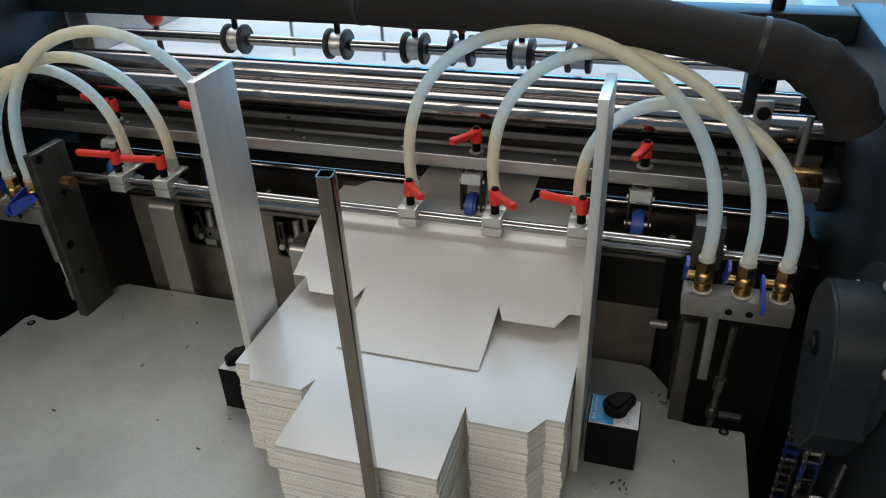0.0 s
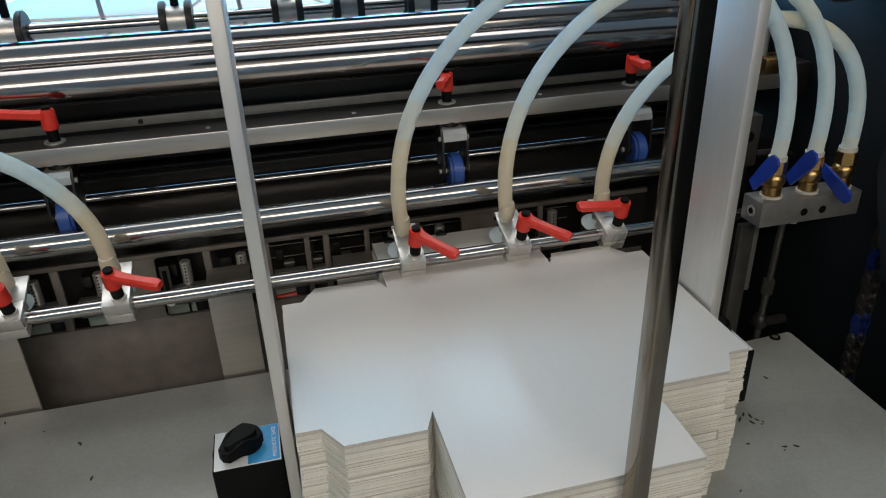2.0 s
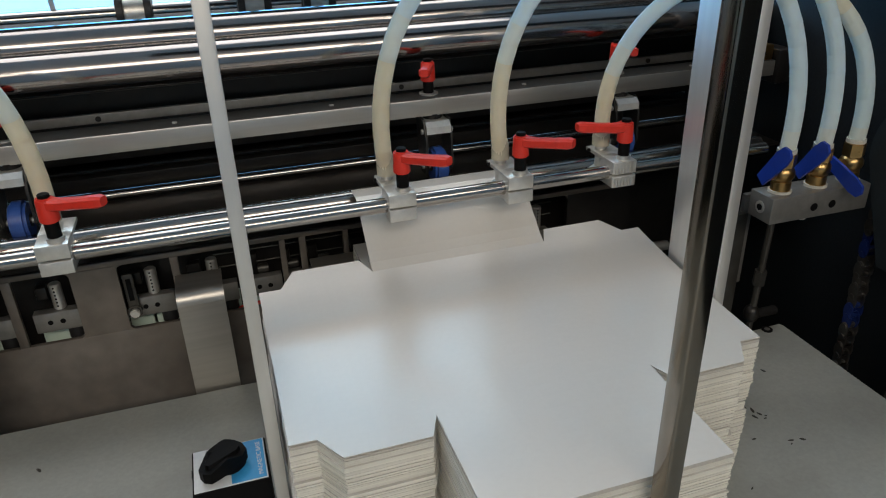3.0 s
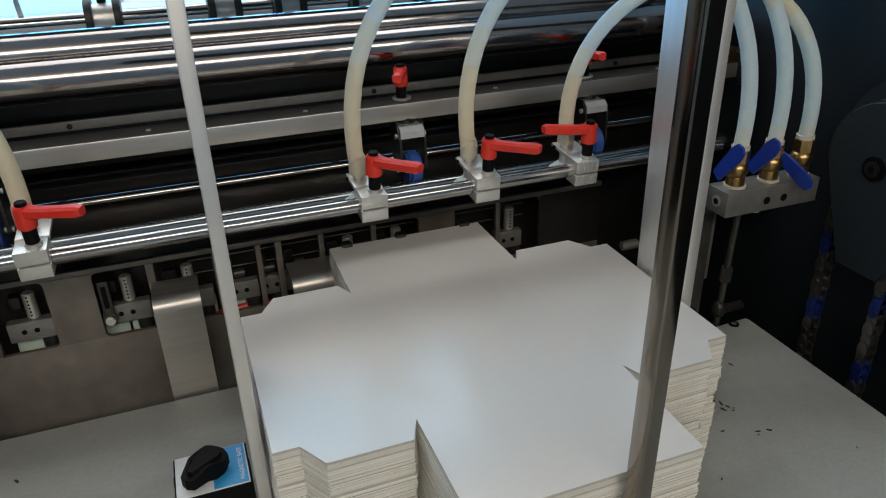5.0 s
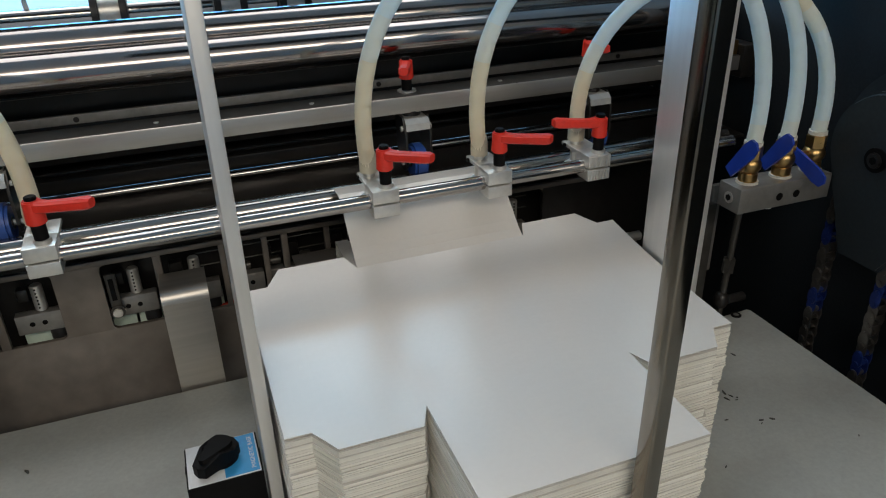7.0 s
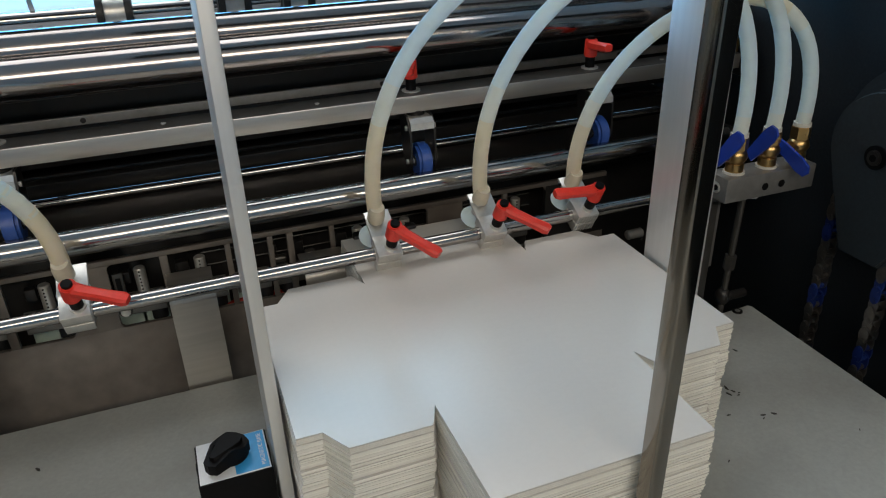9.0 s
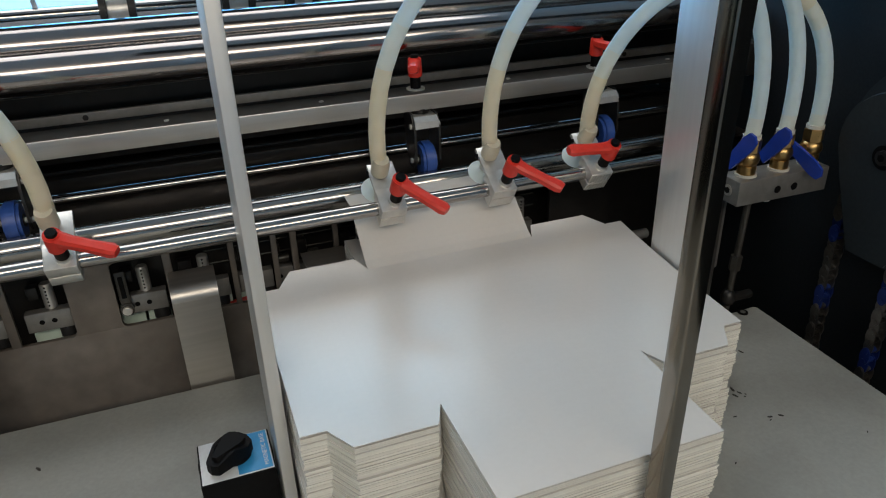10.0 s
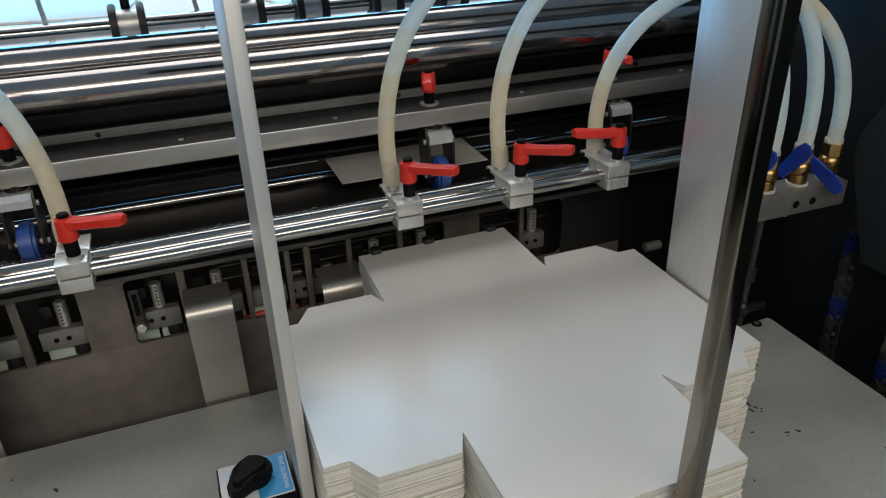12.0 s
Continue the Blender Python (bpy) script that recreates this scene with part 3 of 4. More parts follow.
def chain_housing():
    t = thing("chain_guard", "dark grey rounded chain guard bolted to the side plate", "guard")
    out = [(0.668 + 0.062 * math.cos(a), 0.222 + 0.062 * math.sin(a)) for a in np.linspace(math.radians(200), math.radians(-10), 24)]
    out += [(0.718, 0.178), (0.690, 0.105), (0.640, 0.105), (0.605, 0.16)]
    bm = prism(out[::-1], 0.205, 0.249, 0, None, Matrix(((0, 0, 1, 0), (1, 0, 0, 0), (0, 1, 0, 0), (0, 0, 0, 1))))
    bmesh.ops.bevel(bm, geom=[e for e in bm.edges if abs(e.verts[0].co.x - 0.205) < 1e-4 and abs(e.verts[1].co.x - 0.205) < 1e-4], offset=0.003, segments=3, affect="EDGES")
    part("guard_body", bm, GUARD, t)
    part("hub_ring", cyl((0.2055, 0.671, 0.217), (0.203, 0.671, 0.217), 0.0125, 28), BASEBLACK, t)
    part("hub_bolt", cyl((0.2035, 0.671, 0.217), (0.200, 0.671, 0.217), 0.008, 20, bevel=0.001), DARK, t)
    part("hub_socket", cyl((0.201, 0.671, 0.217), (0.1995, 0.671, 0.217), 0.004, 6), BASEBLACK, t)
    fl = cyl((0.2485, 0.668, 0.222), (0.2455, 0.668, 0.222), 0.082, 48)
    part("flange", fl, GUARD, t)
    for a in (20, 95, 160, 325):
        y, z = 0.668 + 0.075 * math.cos(radians(a)), 0.222 + 0.075 * math.sin(radians(a))
        part("flange_bolt", ball((0.245, y, z), 0.005, None, (0.7, 1, 1)), BLOCK, t)
    roller_chain(0.224, 0.716, 0.150, 0.712, -0.50, 50)
    roller_chain(0.224, 0.640, 0.110, 0.646, -0.50, 47)


chain_housing()


# ---------------------------------------------------------------- side gauges round the stack
def magnetic_base(m):
    t = thing("magnetic_base", "black magnetic base with a blue and white switch label", "magnetic base", "magnetic bases")
    part("body", box((-0.0275, -0.025, TZ), (0.0310, 0.025, 0.059), 0.0012), BASEBLACK, t)
    part("groove", box((-0.0279, -0.004, TZ), (0.0314, 0.004, 0.0585), 0.0), BASEBLACK, t)
    lb = part("label_plate", box((-0.0262, -0.0238, 0.059), (0.0296, 0.0238, 0.0597), 0.0003), LABELWHITE, t, "white enamel switch label")
    part("blue_field", box((0.002, -0.0228, 0.0597), (0.0286, 0.0228, 0.0600), 0), LABELBLUE, lb, "blue printed field")
    for text, x, y, rz, size, material in (("MAGNETIC BASE", 0.0262, -0.0195, 90, 0.0052, LABELWHITE), ("OFF", -0.0155, 0.0075, 62, 0.0062, LABELBLUE)):
        cu = bpy.data.curves.new("lettering", "FONT")
        cu.body, cu.size, cu.extrude = text, size, 0.00005
        me = bpy.data.meshes.new_from_object(new("tmp", cu))
        bpy.data.objects.remove(bpy.data.objects["tmp"])
        me.materials.append(material)
        o = new("lettering", me)
        o.parent = lb
        o.matrix_basis = pose(x, y, 0.06012, 0, 0, rz)
    kb = bmesh.new()
    cyl((0, 0, 0.0600), (0, 0, 0.0660), 0.0140, 32, kb, 0.0130, 0.0015)
    prism([(0.0135, 0.004), (0.010, 0.0115), (0.002, 0.0140), (-0.010, 0.0105), (-0.025, 0.0060), (-0.027, 0.0), (-0.025, -0.0060), (-0.010, -0.0105), (0.002, -0.0140), (0.010, -0.0115), (0.0135, -0.004)], 0.0635, 0.0775, 0.0045, kb)
    part("switch_knob", kb, BASEBLACK, t, "black switch knob", pose(0.001, 0, 0, 0, 0, 46))
    t.matrix_basis = m
    return t


magnetic_base(pose(-0.4475, 0.672, 0))
magnetic_base(pose(0.0275, 0.697, 0, 0, 0, 180))


def gauge_post(x0, x1, y0, y1, h):
    t = thing("gauge_post", "tall brushed aluminium flat bar standing beside the board stack", "post", "gauge posts")
    part("bar", box((x0, y0, TZ), (x1, y1, h), 0.0008), ALU, t)


gauge_post(-0.4145, -0.4050, 0.632, 0.704, 0.450)
gauge_post(-0.0185, -0.0085, 0.653, 0.727, 0.453)


def front_tube():
    t = thing("front_post", "square raw steel tube post before the board stack", "post")
    o, i, h = 0.0063, 0.0051, 0.452
    bm = bmesh.new()
    def ring(r, z, c):
        pts = []
        for sx, sy in ((1, 1), (-1, 1), (-1, -1), (1, -1)):
            for a in np.linspace(0, math.pi / 2, 4):
                ang = math.atan2(sy, sx) - math.pi / 4 + a
                pts.append(bm.verts.new(((r - c) * sx + c * math.cos(ang), (r - c) * sy + c * math.sin(ang), z)))
        return pts
    rs = [ring(o, TZ, .0014), ring(o, h, .0014), ring(i, h, .0008), ring(i, h - 0.12, .0008)]
    for a, b in zip(rs, rs[1:]):
        for k in range(16):
            bm.faces.new((a[k], a[(k + 1) % 16], b[(k + 1) % 16], b[k]))
    bm.faces.new(rs[-1])
    bm.faces.new(rs[0][::-1])
    bmesh.ops.recalc_face_normals(bm, faces=bm.faces)
    part("tube", bm, TUBESTEEL, t)
    t.matrix_basis = pose(-0.1857, 0.4757, 0, 1.05, -0.6, 8)


front_tube()

# ---------------------------------------------------------------- board stack
CX, CY, TOP = -0.211, 0.685, 0.1285
QUARTER = [(0.190, -0.094), (0.171, -0.094), (0.157, -0.117), (0.095, -0.117), (0.0865, -0.097), (0.0855, -0.198)]


def blank_outline():
    q = QUARTER
    right_front = q
    right_back = [(x, -y) for x, y in q]
    left_back = [(-x, -y) for x, y in q]
    left_front = [(-x, y) for x, y in q]
    return right_back + left_back[::-1] + left_front + right_front[::-1]


def blank(z0, z1):
    return prism(blank_outline(), z0, z1)


def board_stack():
    t = thing("board_stack", "stack of white cross-shaped board blanks with cut flaps", "board stack")
    n, th = 92, (TOP - TZ) / 92
    bm = blank(0, th * 0.93)
    for fa in bm.faces:
        fa.material_index = 0 if abs(fa.normal.z) > 0.5 else 1
    me = bpy.data.meshes.new("board")
    bm.to_mesh(me)
    bm.free()
    me.materials.append(PAPER)
    me.materials.append(EDGE)
    rng = random.Random(9)
    dx = dy = 0.0
    for k in range(n):
        o = new("board", me)
        o.parent = t
        if k % 9 == 0:
            dx, dy = rng.gauss(0, 0.0008), rng.gauss(0, 0.0008)
        last = k > n - 4
        o.matrix_basis = pose(CX + (0 if last else dx + rng.gauss(0, 0.0003)), CY + (0 if last else dy + rng.gauss(0, 0.0003)), TZ + k * th, 0, 0, 0 if last else rng.gauss(0, 0.08))


board_stack()

# ---------------------------------------------------------------- suction bar, manifolds, hoses
CLAMPS = [(-0.720, 200), (-0.643, 205), (-0.550, 330), (-0.267, 306), (-0.154, 309), (-0.0455, 180)]


def suction_bar():
    """The rod that swings over the stack; its own space has the rod's axis at the origin."""
    t = thing("suction_bar", "polished steel rod with clamped suction arms and red levers", "suction bar")
    part("rod", cyl((-0.955, 0, 0), (0.128, 0, 0), 0.0068, 32, bevel=0.001), CHROME, t)
    for x, a in CLAMPS:
        c = part("clamp", box((-0.0125, -0.013, 0.0008), (0.0125, 0.013, 0.0135), 0.0008), BLOCK, t, "machined aluminium clamp", pose(x, 0, 0))
        part("lower_jaw", box((-0.0125, -0.013, -0.0125), (0.0125, 0.011, -0.0008), 0.0008), BLOCK, c)
        part("arm", box((-0.013, 0.010, 0.0095), (0.013, 0.042, 0.0135), 0.0008), BLOCK, c)
        part("nipple", cyl((-0.004, 0.029, 0.0135), (-0.004, 0.029, 0.026), 0.0055, 16), BLOCK, c)
        part("screw", cyl((-0.0129, 0.034, 0.0115), (-0.0150, 0.034, 0.0115), 0.002, 8), BASEBLACK, c)
        part("cup_stem", cyl((-0.004, 0.029, 0.0095), (-0.004, 0.029, -0.006), 0.005, 12), BLOCK, c)
        part("suction_cup", cyl((-0.004, 0.029, -0.012), (-0.004, 0.029, -0.004), 0.015, 24, None, 0.006), HOSE, c, "pale translucent suction cup")
        part("washer", cyl((0.003, -0.003, 0.0135), (0.003, -0.003, 0.017), 0.007, 16), BLOCK, c)
        part("hose_end", sweep([(-0.004, 0.029, 0.018), (-0.004, 0.029, 0.028), (-0.004, 0.029, 0.033), (-0.0042, 0.029, 0.037)], [0.0086, 0.0086, 0.0080, 0.0070], 18), HOSEEND, c, "yellowed hose end")
        lever(c, pose(0.003, -0.003, 0.020), a)
        if x > -0.1:
            for k in range(7):
                for z0, z1 in ((0.002, 0.0125), (-0.0115, -0.002)):
                    part("ridge", box((-0.0105 + k * 0.0033, -0.0142, z0), (-0.0088 + k * 0.0033, -0.0128, z1), 0), BLOCK, c)
    return t


BAR = suction_bar()
VALVES = (0.104, 0.147, 0.187)
MAN_Y, MAN_Z = 0.741, 0.1755


def ball_valve(parent, x, y, z, angle, pitch):
    v = part("valve", cyl((0, 0, 0), (0, 0, 0.012), 0.0095, 24, None, 0.0095, 0.001), BRASS, parent, "brass ball valve", pose(x, y, z))
    b = bmesh.new()
    ball((0, 0, 0.019), 0.0115, b, (1, 1, 0.9))
    cyl((0, 0, 0.026), (0, 0, 0.040), 0.0105, 6, b, None, 0.001)
    part("valve_body", b, BRASS, v)
    part("thread_tape", cyl((0, 0, -0.001), (0, 0, 0.0025), 0.0112, 20), TAPE, v, "white thread tape")
    part("collar", cyl((0, 0, 0.040), (0, 0, 0.044), 0.0092, 20), TAPE, v)
    c, s = math.cos(radians(angle)), math.sin(radians(angle))
    part("stem", cyl((0, 0, 0.019), (c * 0.019, s * 0.019, 0.019), 0.0048, 12), BRASS, v)
    part("nut", cyl((c * 0.018, s * 0.018, 0.019), (c * 0.0225, s * 0.0225, 0.019), 0.006, 6), BLOCK, v)
    h = bmesh.new()
    prism([(-0.007, -0.006), (0.008, -0.007), (0.030, -0.0085), (0.040, -0.0065), (0.043, 0.0), (0.040, 0.0065), (0.030, 0.0085), (0.008, 0.007), (-0.007, 0.006)], -0.0018, 0.0018, 0.001, h)
    part("handle", h, BLUEGRIP, v, "blue dipped handle", pose(c * 0.021, s * 0.021, 0.019) @ Matrix.Rotation(radians(angle - 90), 4, "Z") @ Matrix.Rotation(radians(90), 4, "X") @ Matrix.Rotation(radians(pitch), 4, "Z"))
    return v


def manifold(xs, x0, x1, label, angles):
    t = thing("air_manifold", label, "manifold", "air manifolds")
    part("block", box((x0, -0.016, -0.0135), (x1, 0.016, 0.0135), 0.0010), GREYSTEEL, t)
    for x in ((x0 + x1) / 2 - 0.008, (x0 + x1) / 2 + 0.014):
        part("port", cyl((x, -0.0155, -0.002), (x, -0.0164, -0.002), 0.0042, 16), BASEBLACK, t)
    for s, x in ((-1, x0), (1, x1)):
        part("plug", cyl((x, 0, 0), (x + s * 0.0006, 0, 0), 0.0062, 20), BLOCK, t)
        part("plug_socket", cyl((x, 0, 0), (x + s * 0.0012, 0, 0), 0.0036, 6), BASEBLACK, t)
    part("drain_plug", cyl(((x0 + x1) / 2 - 0.006, 0, -0.0135), ((x0 + x1) / 2 - 0.006, 0, -0.021), 0.005, 8), BLOCK, t)
    for x, (a, p) in zip(xs, angles):
        ball_valve(t, x, 0, 0.0135, a, p)
    return t


MAN_R = manifold(VALVES, 0.084, 0.202, "machined aluminium air manifold with three brass ball valves", ((180, 128), (180, 128), (180, 203)))
VALVES_L = (-0.905, -0.868, -0.830)
MAN_L = manifold(VALVES_L, -0.925, -0.815, "machined aluminium air manifold beside the black side plate", ((0, 60), (0, -20), (300, -25)))


def swing_arms():
    t = thing("swing_arm", "oily dark steel swing arm that carries the suction bar", "arm", at=(0.100, 0, 0))
    part("arm", box((-0.012, 0.806, -0.10), (0.012, 0.820, 0.200), 0.002), DARK, t)
    part("head", box((-0.012, 0.806, 0.200), (0.022, 0.836, 0.258), 0.002), DARKSTEEL, t, "oily steel clamp head")
    part("bore", cyl((0.008, 0.8050, 0.235), (0.008, 0.8070, 0.235), 0.006, 16), BASEBLACK, t)
    part("bar", box((-0.010, 0.770, -0.02), (0.008, 0.778, 0.148), 0.001), DARKSTEEL, t, "grey steel bar")
    part("bar", box((0.018, 0.790, 0.05), (0.030, 0.796, 0.160), 0.001), GREYSTEEL, t, "grey steel bar")
    part("link_rod", sweep([(0.046, 0.775, 0.148), (0.043, 0.775, 0.060), (0.040, 0.775, -0.05)], 0.004, 10), DARKSTEEL, t)
    part("link_nut", cyl((0.0435, 0.775, 0.070), (0.0425, 0.775, 0.052), 0.007, 6), DARKSTEEL, t)
    part("rod_end", ball((0.041, 0.775, 0.014), 0.009, None, (1, 1, 1.3)), DARK, t)
    part("cross_bolt", cyl((0.048, 0.775, 0.012), (0.075, 0.775, 0.012), 0.0055, 12, bevel=0.001), DARK, t)
    for y, z, x in ((0.86, 0.075, -0.045),):
        part("stub_pin", cyl((x, y, z), (x + 0.022, y, z), 0.006, 12, bevel=0.001), GREYSTEEL, t)
    u = thing("guide_plate", "dark steel upright plate with drilled holes beside the suction bar", "plate")
    part("plate", box((-0.818, 0.772, -0.10), (-0.803, 0.838, 0.272), 0.002), DARKSTEEL, u)
    for y, z, r in ((0.784, 0.262, 0.007), (0.786, 0.120, 0.007), (0.790, 0.070, 0.0045), (0.806, 0.20, 0.005)):
        part("hole", cyl((-0.8032, y, z), (-0.8022, y, z), r, 16), BASEBLACK, u)
    part("bushing", cyl((-0.803, 0.812, 0.213), (-0.786, 0.812, 0.213), 0.010, 16), BRASS, u, "oily brass bushing")
    v = thing("air_cylinder", "slim steel air cylinder hanging under the air manifold", "cylinder")
    part("barrel", cyl((-0.842, 0.79, 0.162), (-0.838, 0.79, 0.085), 0.008, 16), GREYSTEEL, v)
    part("piston_rod", cyl((-0.838, 0.79, 0.085), (-0.835, 0.79, 0.02), 0.003, 12), BLOCK, v)
    part("clevis", cyl((-0.836, 0.79, 0.045), (-0.835, 0.79, 0.012), 0.006, 12), GREYSTEEL, v)


swing_arms()


def roller_end():
    t = thing("roller_bracket", "dark steel bracket with two bolts at the roller ends", "bracket")
    part("bracket", box((0.138, 0.908, 0.272), (0.158, 0.916, 0.372), 0.0015), GREYSTEEL, t)
    for z, r in ((0.358, 0.0075), (0.340, 0.006)):
        part("bolt", cyl((0.148, 0.908, z), (0.148, 0.902, z), r, 16, bevel=0.001), BASEBLACK if z > 0.35 else GREYSTEEL, t)
    part("wedge", prism([(0.131, 0.975), (0.146, 0.975), (0.146, 1.02), (0.131, 1.02)], 0.335, 0.400, 0.002), DARK, t)
    part("tie_rod", cyl((0.199, 0.925, 0.280), (0.203, 0.93, 0.350), 0.0042, 14), GREYSTEEL, t, "slanted steel tie rod")
    part("block", box((0.190, 0.905, 0.272), (0.225, 0.935, 0.290), 0.002), BRASS, t, "oily brass block")
    u = thing("limit_switch", "small white limit switch with a black plunger on the side plate", "switch")
    part("housing", box((0.222, 0.585, 0.030), (0.249, 0.612, 0.075), 0.002), WHITE, u)
    part("plunger", cyl((0.222, 0.600, 0.045), (0.212, 0.600, 0.045), 0.009, 16, bevel=0.002), RUBBER, u)
    part("cable", sweep(spline([(0.236, 0.598, 0.075), (0.240, 0.606, 0.098), (0.247, 0.62, 0.115)], 6), 0.003, 10), RUBBER, u)
    part("gland", cyl((0.236, 0.598, 0.075), (0.236, 0.598, 0.083), 0.005, 10), BLOCK, u)


roller_end()

# hoses in short rigid lengths
HOSE_R, HOSE_N = 0.0076, 34


def hose(length):
    t = thing("air_hose", "milky translucent air hose arching to a brass valve", "hose", "air hoses")
    h = length / HOSE_N / 2
    bm = sweep([(0, 0, -h * 1.16), (0, 0, -h * 1.02), (0, 0, -h * 0.5), (0, 0, h * 0.5), (0, 0, h * 1.02), (0, 0, h * 1.16)],
               [HOSE_R * 0.96, HOSE_R * 0.997, HOSE_R, HOSE_R, HOSE_R * 0.997, HOSE_R * 0.96], 20)
    first = part("hose_length", bm, HOSE, t)
    pieces = [first] + [again(first, Matrix(), t) for _ in range(HOSE_N - 1)]
    half_blue, yellowed = first.data.copy(), first.data.copy()
    half_blue.materials[0], yellowed.materials[0] = HOSEMID, HOSECREAM
    # lengths that keep HOSE or take HOSEMID carry the painted blue backlight
    for k, ob in enumerate(pieces):
        u = k / (HOSE_N - 1)
        if u < 0.13 or 0.44 < u < 0.70:
            ob.data = yellowed
        elif u < 0.20 or 0.37 < u < 0.77 or u > 0.97:
            ob.data = half_blue
    return t, pieces


# clamp, valve, rise of the arch, lean at the clamp and at the valve, length
HOSE_PLAN = [(-0.267, VALVES[0], 0.309, -0.13, 0.10, 0.66), (-0.154, VALVES[1], 0.284, -0.15, 0.10, 0.60), (-0.0455, VALVES[2], 0.213, -0.10, 0.10, 0.47),
             (-0.720, VALVES_L[0], 0.20, 0.05, -0.08, 0.40), (-0.643, VALVES_L[1], 0.225, 0.08, -0.08, 0.48), (-0.550, VALVES_L[2], 0.275, 0.06, -0.08, 0.58)]
HOSES = [(hose(row[5]), row) for row in HOSE_PLAN]

# ---------------------------------------------------------------- boards on the move
Y_LO, Y_HI, FOLD = -0.198, 0.198, 0.097
EDGES = np.linspace(Y_LO, FOLD, 23).tolist() + np.linspace(FOLD, Y_HI, 11).tolist()[1:]


def moving_board(name="board_blank"):
    """Strips across the board; past the fold the middle flap and the side tabs are strips of their own."""
    t = thing(name, "white cross-shaped board blank drawn off the stack", "board", "fed board blanks")
    middle, sides = [], []
    for a, b in zip(EDGES, EDGES[1:]):
        cuts = [((0, b, 0), (0, 1, 0)), ((0, a, 0), (0, -1, 0))]
        jobs = [(middle, cuts)]
        if a > FOLD - 0.001:
            jobs = [(middle, cuts + [((0.0862, 0, 0), (1, 0, 0)), ((-0.0862, 0, 0), (-1, 0, 0))])]
            if a < 0.117:
                jobs += [(sides, cuts + [((0.0862, 0, 0), (-1, 0, 0))]), (sides, cuts + [((-0.0862, 0, 0), (1, 0, 0))])]
        for out, planes in jobs:
            bm = prism(blank_outline(), 0, 0.0008)
            bmesh.ops.triangulate(bm, faces=bm.faces)
            for co, no in planes:
                bmesh.ops.bisect_plane(bm, geom=bm.verts[:] + bm.edges[:] + bm.faces[:], plane_co=co, plane_no=no, clear_outer=True)
            bmesh.ops.translate(bm, verts=bm.verts, vec=(0, -(a + b) / 2, 0))
            out.append((part("strip", bm, PAPER, t), a, b - a))
    return t, middle, sides


FED = [moving_board() for _ in range(4)]

# ---------------------------------------------------------------- everything that moves
# one working stroke: seconds, rod forward, rod height, tilt
STROKE = [(0.0, 0.838, 0.212, 0), (0.15, 0.825, 0.213, 0), (0.3, 0.808, 0.213, 0), (0.5, 0.796, 0.213, 0), (0.8, 0.797, 0.213, 0), (0.95, 0.799, 0.212, 3), (1.1, 0.801, 0.209, 13),
          (1.2, 0.803, 0.197, 29), (1.3, 0.806, 0.178, 46), (1.4, 0.808, 0.158, 50), (1.5, 0.808, 0.146, 30), (1.6, 0.808, 0.139, 13), (1.75, 0.808, 0.1375, 8), (1.95, 0.808, 0.139, 12),
          (2.05, 0.807, 0.146, 26), (2.15, 0.806, 0.156, 44), (2.25, 0.805, 0.166, 52), (2.4, 0.803, 0.186, 46), (2.5, 0.800, 0.197, 34), (2.6, 0.795, 0.205, 22), (2.7, 0.790, 0.211, 12),
          (2.85, 0.786, 0.213, 3), (3.1, 0.786, 0.212, 0), (3.3, 0.796, 0.212, 0), (3.5, 0.812, 0.213, 0), (3.7, 0.826, 0.213, 0), (3.9, 0.836, 0.212, 0)]
# strokes on the clip's clock: start, and the stretch of the stroke that is run
CYCLES = ((0.0, 0.0, 3.95), (4.0, 0.0, 3.95), (8.0, 0.0, 0.2), (7.5, 1.05, 3.95), (11.5, 0.0, 0.45))
LIFTS = (-4.0, 0.0, 4.0, 7.5)
LEAVES = (0.0, 4.0, 8.0, 11.5)


def strokes():
    rows = [(s + t, y, z, a) for s, lo, hi in CYCLES for t, y, z, a in STROKE if lo <= t <= hi]
    return rows + [(12.0, 0.796, 0.213, 0)]


def ease(u):
    u = min(1, max(0, u))
    return u ** 3 * (u * (6 * u - 15) + 10)


def lift_at(rod_t):
    """How far the bar has drawn the top board up, 0 to 1, in the stroke's own time."""
    return ease((rod_t - 2.0) / 0.7)


def bow_at(rod_t):
    """How far the whole board has bowed up after the bar, 0 to 1."""
    return ease((rod_t - 2.9) / 0.8)


# how far a board has run into the rollers, by seconds after the stroke's end
FEED = [(-0.4, 0.0), (-0.3, 0.008), (-0.2, 0.04), (-0.1, 0.115), (0.0, 0.157), (0.1, 0.20), (0.2, 0.245), (0.3, 0.31), (0.4, 0.37), (0.5, 0.44), (0.6, 0.53), (0.75, 0.66), (1.0, 0.90), (1.4, 1.2)]


def table(rows, t):
    if t <= rows[0][0]:
        return rows[0][1]
    for (a, u), (b, v) in zip(rows, rows[1:]):
        if t <= b:
            return u + (v - u) * (t - a) / (b - a)
    return rows[-1][1]


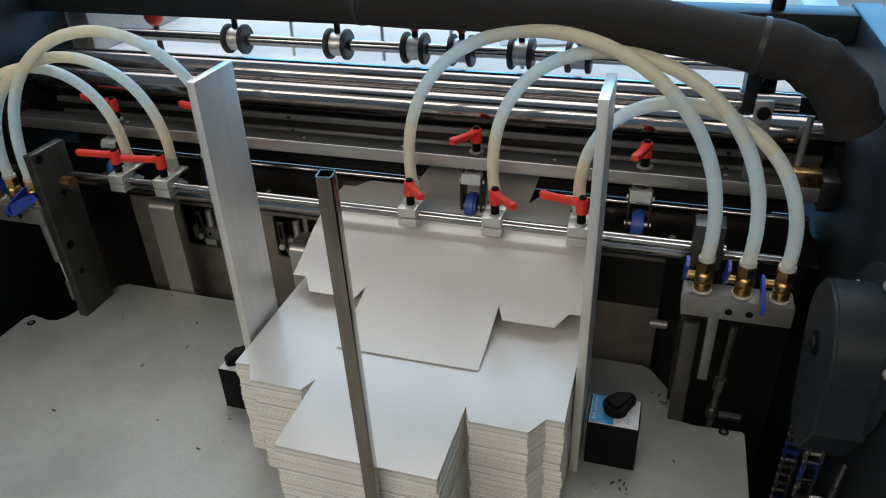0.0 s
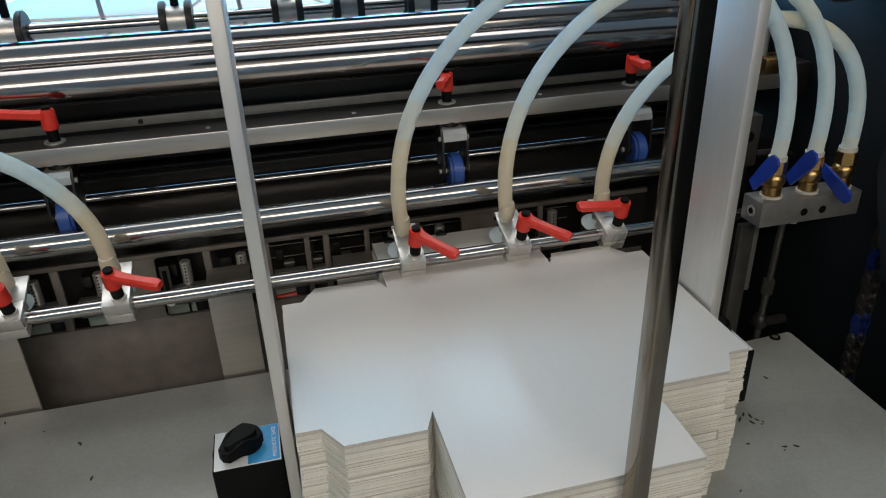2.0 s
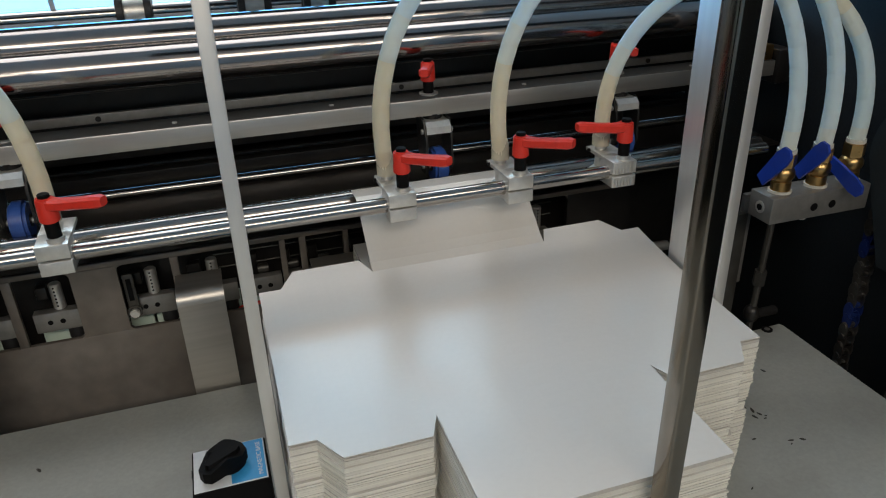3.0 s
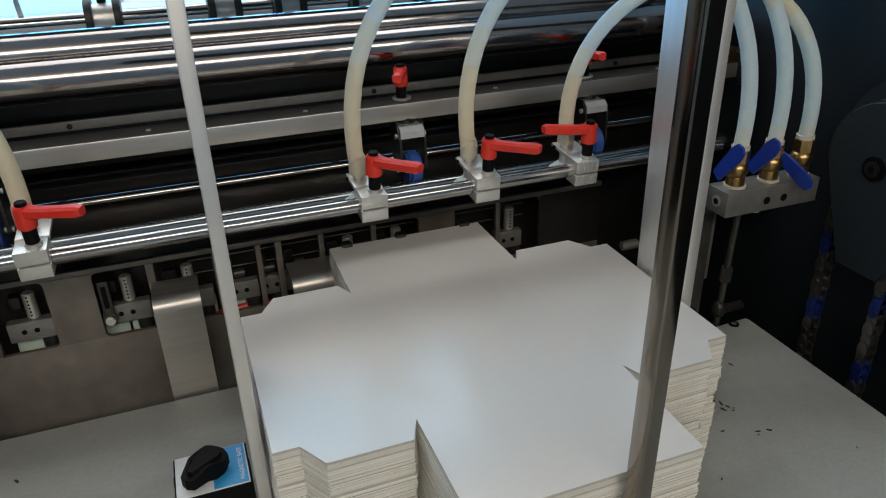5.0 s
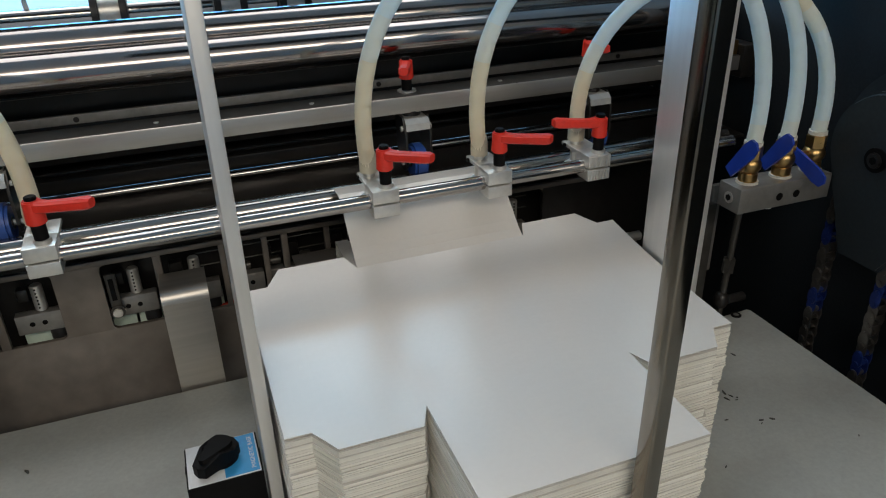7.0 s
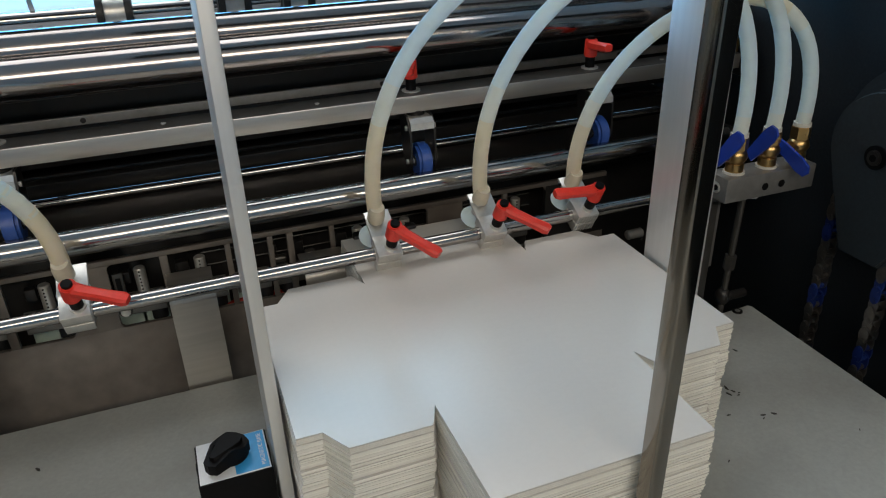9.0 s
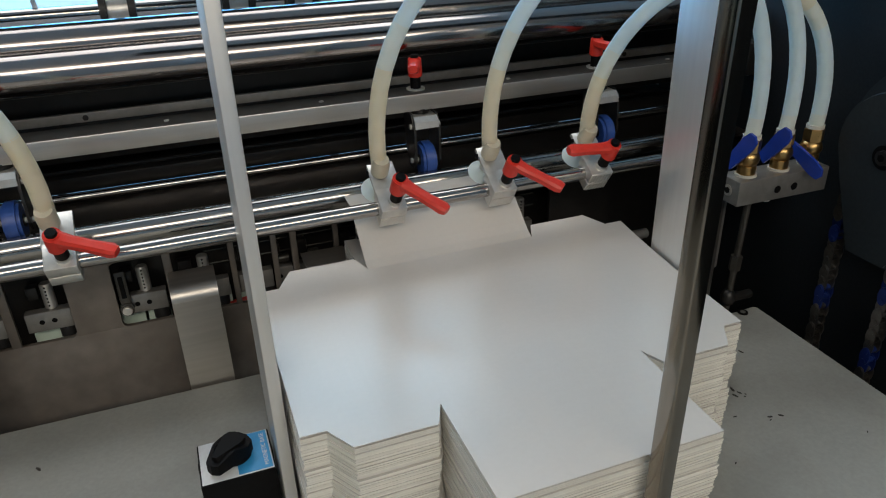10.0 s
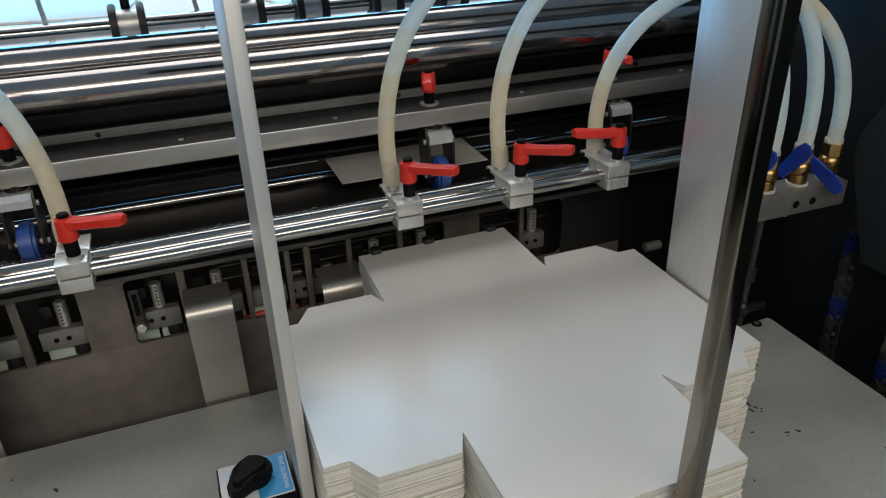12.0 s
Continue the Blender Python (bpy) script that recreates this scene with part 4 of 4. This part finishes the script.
def board_height(y, lift, bow, run, fold_y=None):
    """Height over the stack at a place y: bowed up at the back, the middle flap folded up to the rod from fold_y on, then level through the rollers."""
    bend = min(1.1, max(0, (y - 0.46) / 0.316))
    drawn = lift * 0.0175 * bend ** 2.8 + bow * 0.042 * bend ** 2.2
    if fold_y is not None:
        u = min(1, max(0, (y - fold_y) / 0.055))
        drawn += (lift * 0.045 - bow * 0.030) * u ** 1.35
    crown = min(1, max(0, (y - 0.80) / 0.085))
    level = 0.046 * min(1, max(0, (y - 0.55) / 0.25)) ** 2.8 + 0.040 * (crown - crown * crown / 2)
    w = ease(run / 0.12)
    return drawn * (1 - w) + level * w


def motions():
    rows = strokes()
    walk(BAR, [(t, pose(0, y, z, a)) for t, y, z, a in rows])
    walk(MAN_R, [(t, pose(0, MAN_Y - 0.797 + y, MAN_Z)) for t, y, z, a in rows])
    walk(MAN_L, [(t, pose(0, MAN_Y - 0.797 + y, MAN_Z)) for t, y, z, a in rows])
    for (t_ob, pieces), (cx, vx, rise, lean0, lean1, length) in HOSES:
        keys = [[] for _ in pieces]
        for t, y, z, a in rows:
            tilt = Matrix.Translation((cx, y, z)) @ Matrix.Rotation(radians(a), 4, "X")
            p0, d0 = tilt @ Vector((-0.004, 0.029, 0.022)), Matrix.Rotation(radians(a * 0.28), 3, "X") @ Vector((lean0, 0, 1))
            arch = rise * (1 - 0.38 * (0.213 - z) / 0.075 * (cx < -0.4))
            p3 = Vector((vx, MAN_Y - 0.797 + y, MAN_Z + 0.0135 + 0.042))
            p1, p2 = p0 + d0.normalized() * arch, p3 + Vector((lean1, 0, 1)).normalized() * arch
            fine = [p0 * (1 - u) ** 3 + p1 * 3 * u * (1 - u) ** 2 + p2 * 3 * u * u * (1 - u) + p3 * u ** 3 for u in np.linspace(0, 1, 120).tolist()]
            run = [0.0]
            for q, r in zip(fine, fine[1:]):
                run.append(run[-1] + (r - q).length)
            def at(s):
                k = max(1, next((i for i, v in enumerate(run) if v >= s), len(run) - 1))
                w = (s - run[k - 1]) / max(1e-9, run[k] - run[k - 1])
                return fine[k - 1].lerp(fine[k], min(1, max(0, w)))
            n = len(pieces)
            for i in range(n):
                s0, s1 = run[-1] * i / n, run[-1] * (i + 1) / n
                u, v = at(s0), at(s1)
                q = Vector((0, 0, 1)).rotation_difference((v - u).normalized())
                keys[i].append((t, Matrix.Translation((u + v) / 2) @ q.to_matrix().to_4x4()))
        for piece, k in zip(pieces, keys):
            walk(piece, k)
    # boards: each leaves at the end of one stroke
    for order, ((t_ob, middle, sides), leave, before) in enumerate(zip(FED, LEAVES, LIFTS)):
        times = [0.0]
        for k in range(34):
            times.append(before + 1.9 + k * 0.055)
        times += [leave + t for t, _ in FEED] + [leave + 2.4, leave + 3.4, leave + 4.4, 12.0]
        times = sorted({round(t * 30) / 30 for t in times if 0 <= t <= 12})
        keys = {ob: [] for ob, _, _ in middle + sides}
        for t in times:
            lift, bow = lift_at(t - before), bow_at(t - before)
            run = table(FEED, t - leave) + ease((t - leave - 1.4) / 3.0) * 0.42 * (3 - order)
            low = TOP + 0.0004 + 0.0010 * (3 - order) * (1 - ease(run / 0.3))
            y, fold_y = CY + Y_LO + run, 0.0
            for ob, a, size in middle:
                if abs(a - FOLD) < 1e-6:
                    fold_y = y
                hinge = fold_y if a > FOLD - 1e-6 else None
                h = board_height(y, lift, bow, run, hinge)
                ang = math.atan2(board_height(y + size * 0.8, lift, bow, run, hinge) - h, size * 0.8)
                keys[ob].append((t, pose(CX, y + math.cos(ang) * size / 2, low + h + math.sin(ang) * size / 2, math.degrees(ang))))
                y += math.cos(ang) * size
            for ob, a, size in sides:
                y = fold_y + (a - FOLD) * 0.98
                h = board_height(y, lift, bow, run)
                ang = math.atan2(board_height(y + size, lift, bow, run) - h, size)
                keys[ob].append((t, pose(CX, y + math.cos(ang) * size / 2, low + h + math.sin(ang) * size / 2, math.degrees(ang))))
        for ob, ks in keys.items():
            walk(ob, ks)


motions()
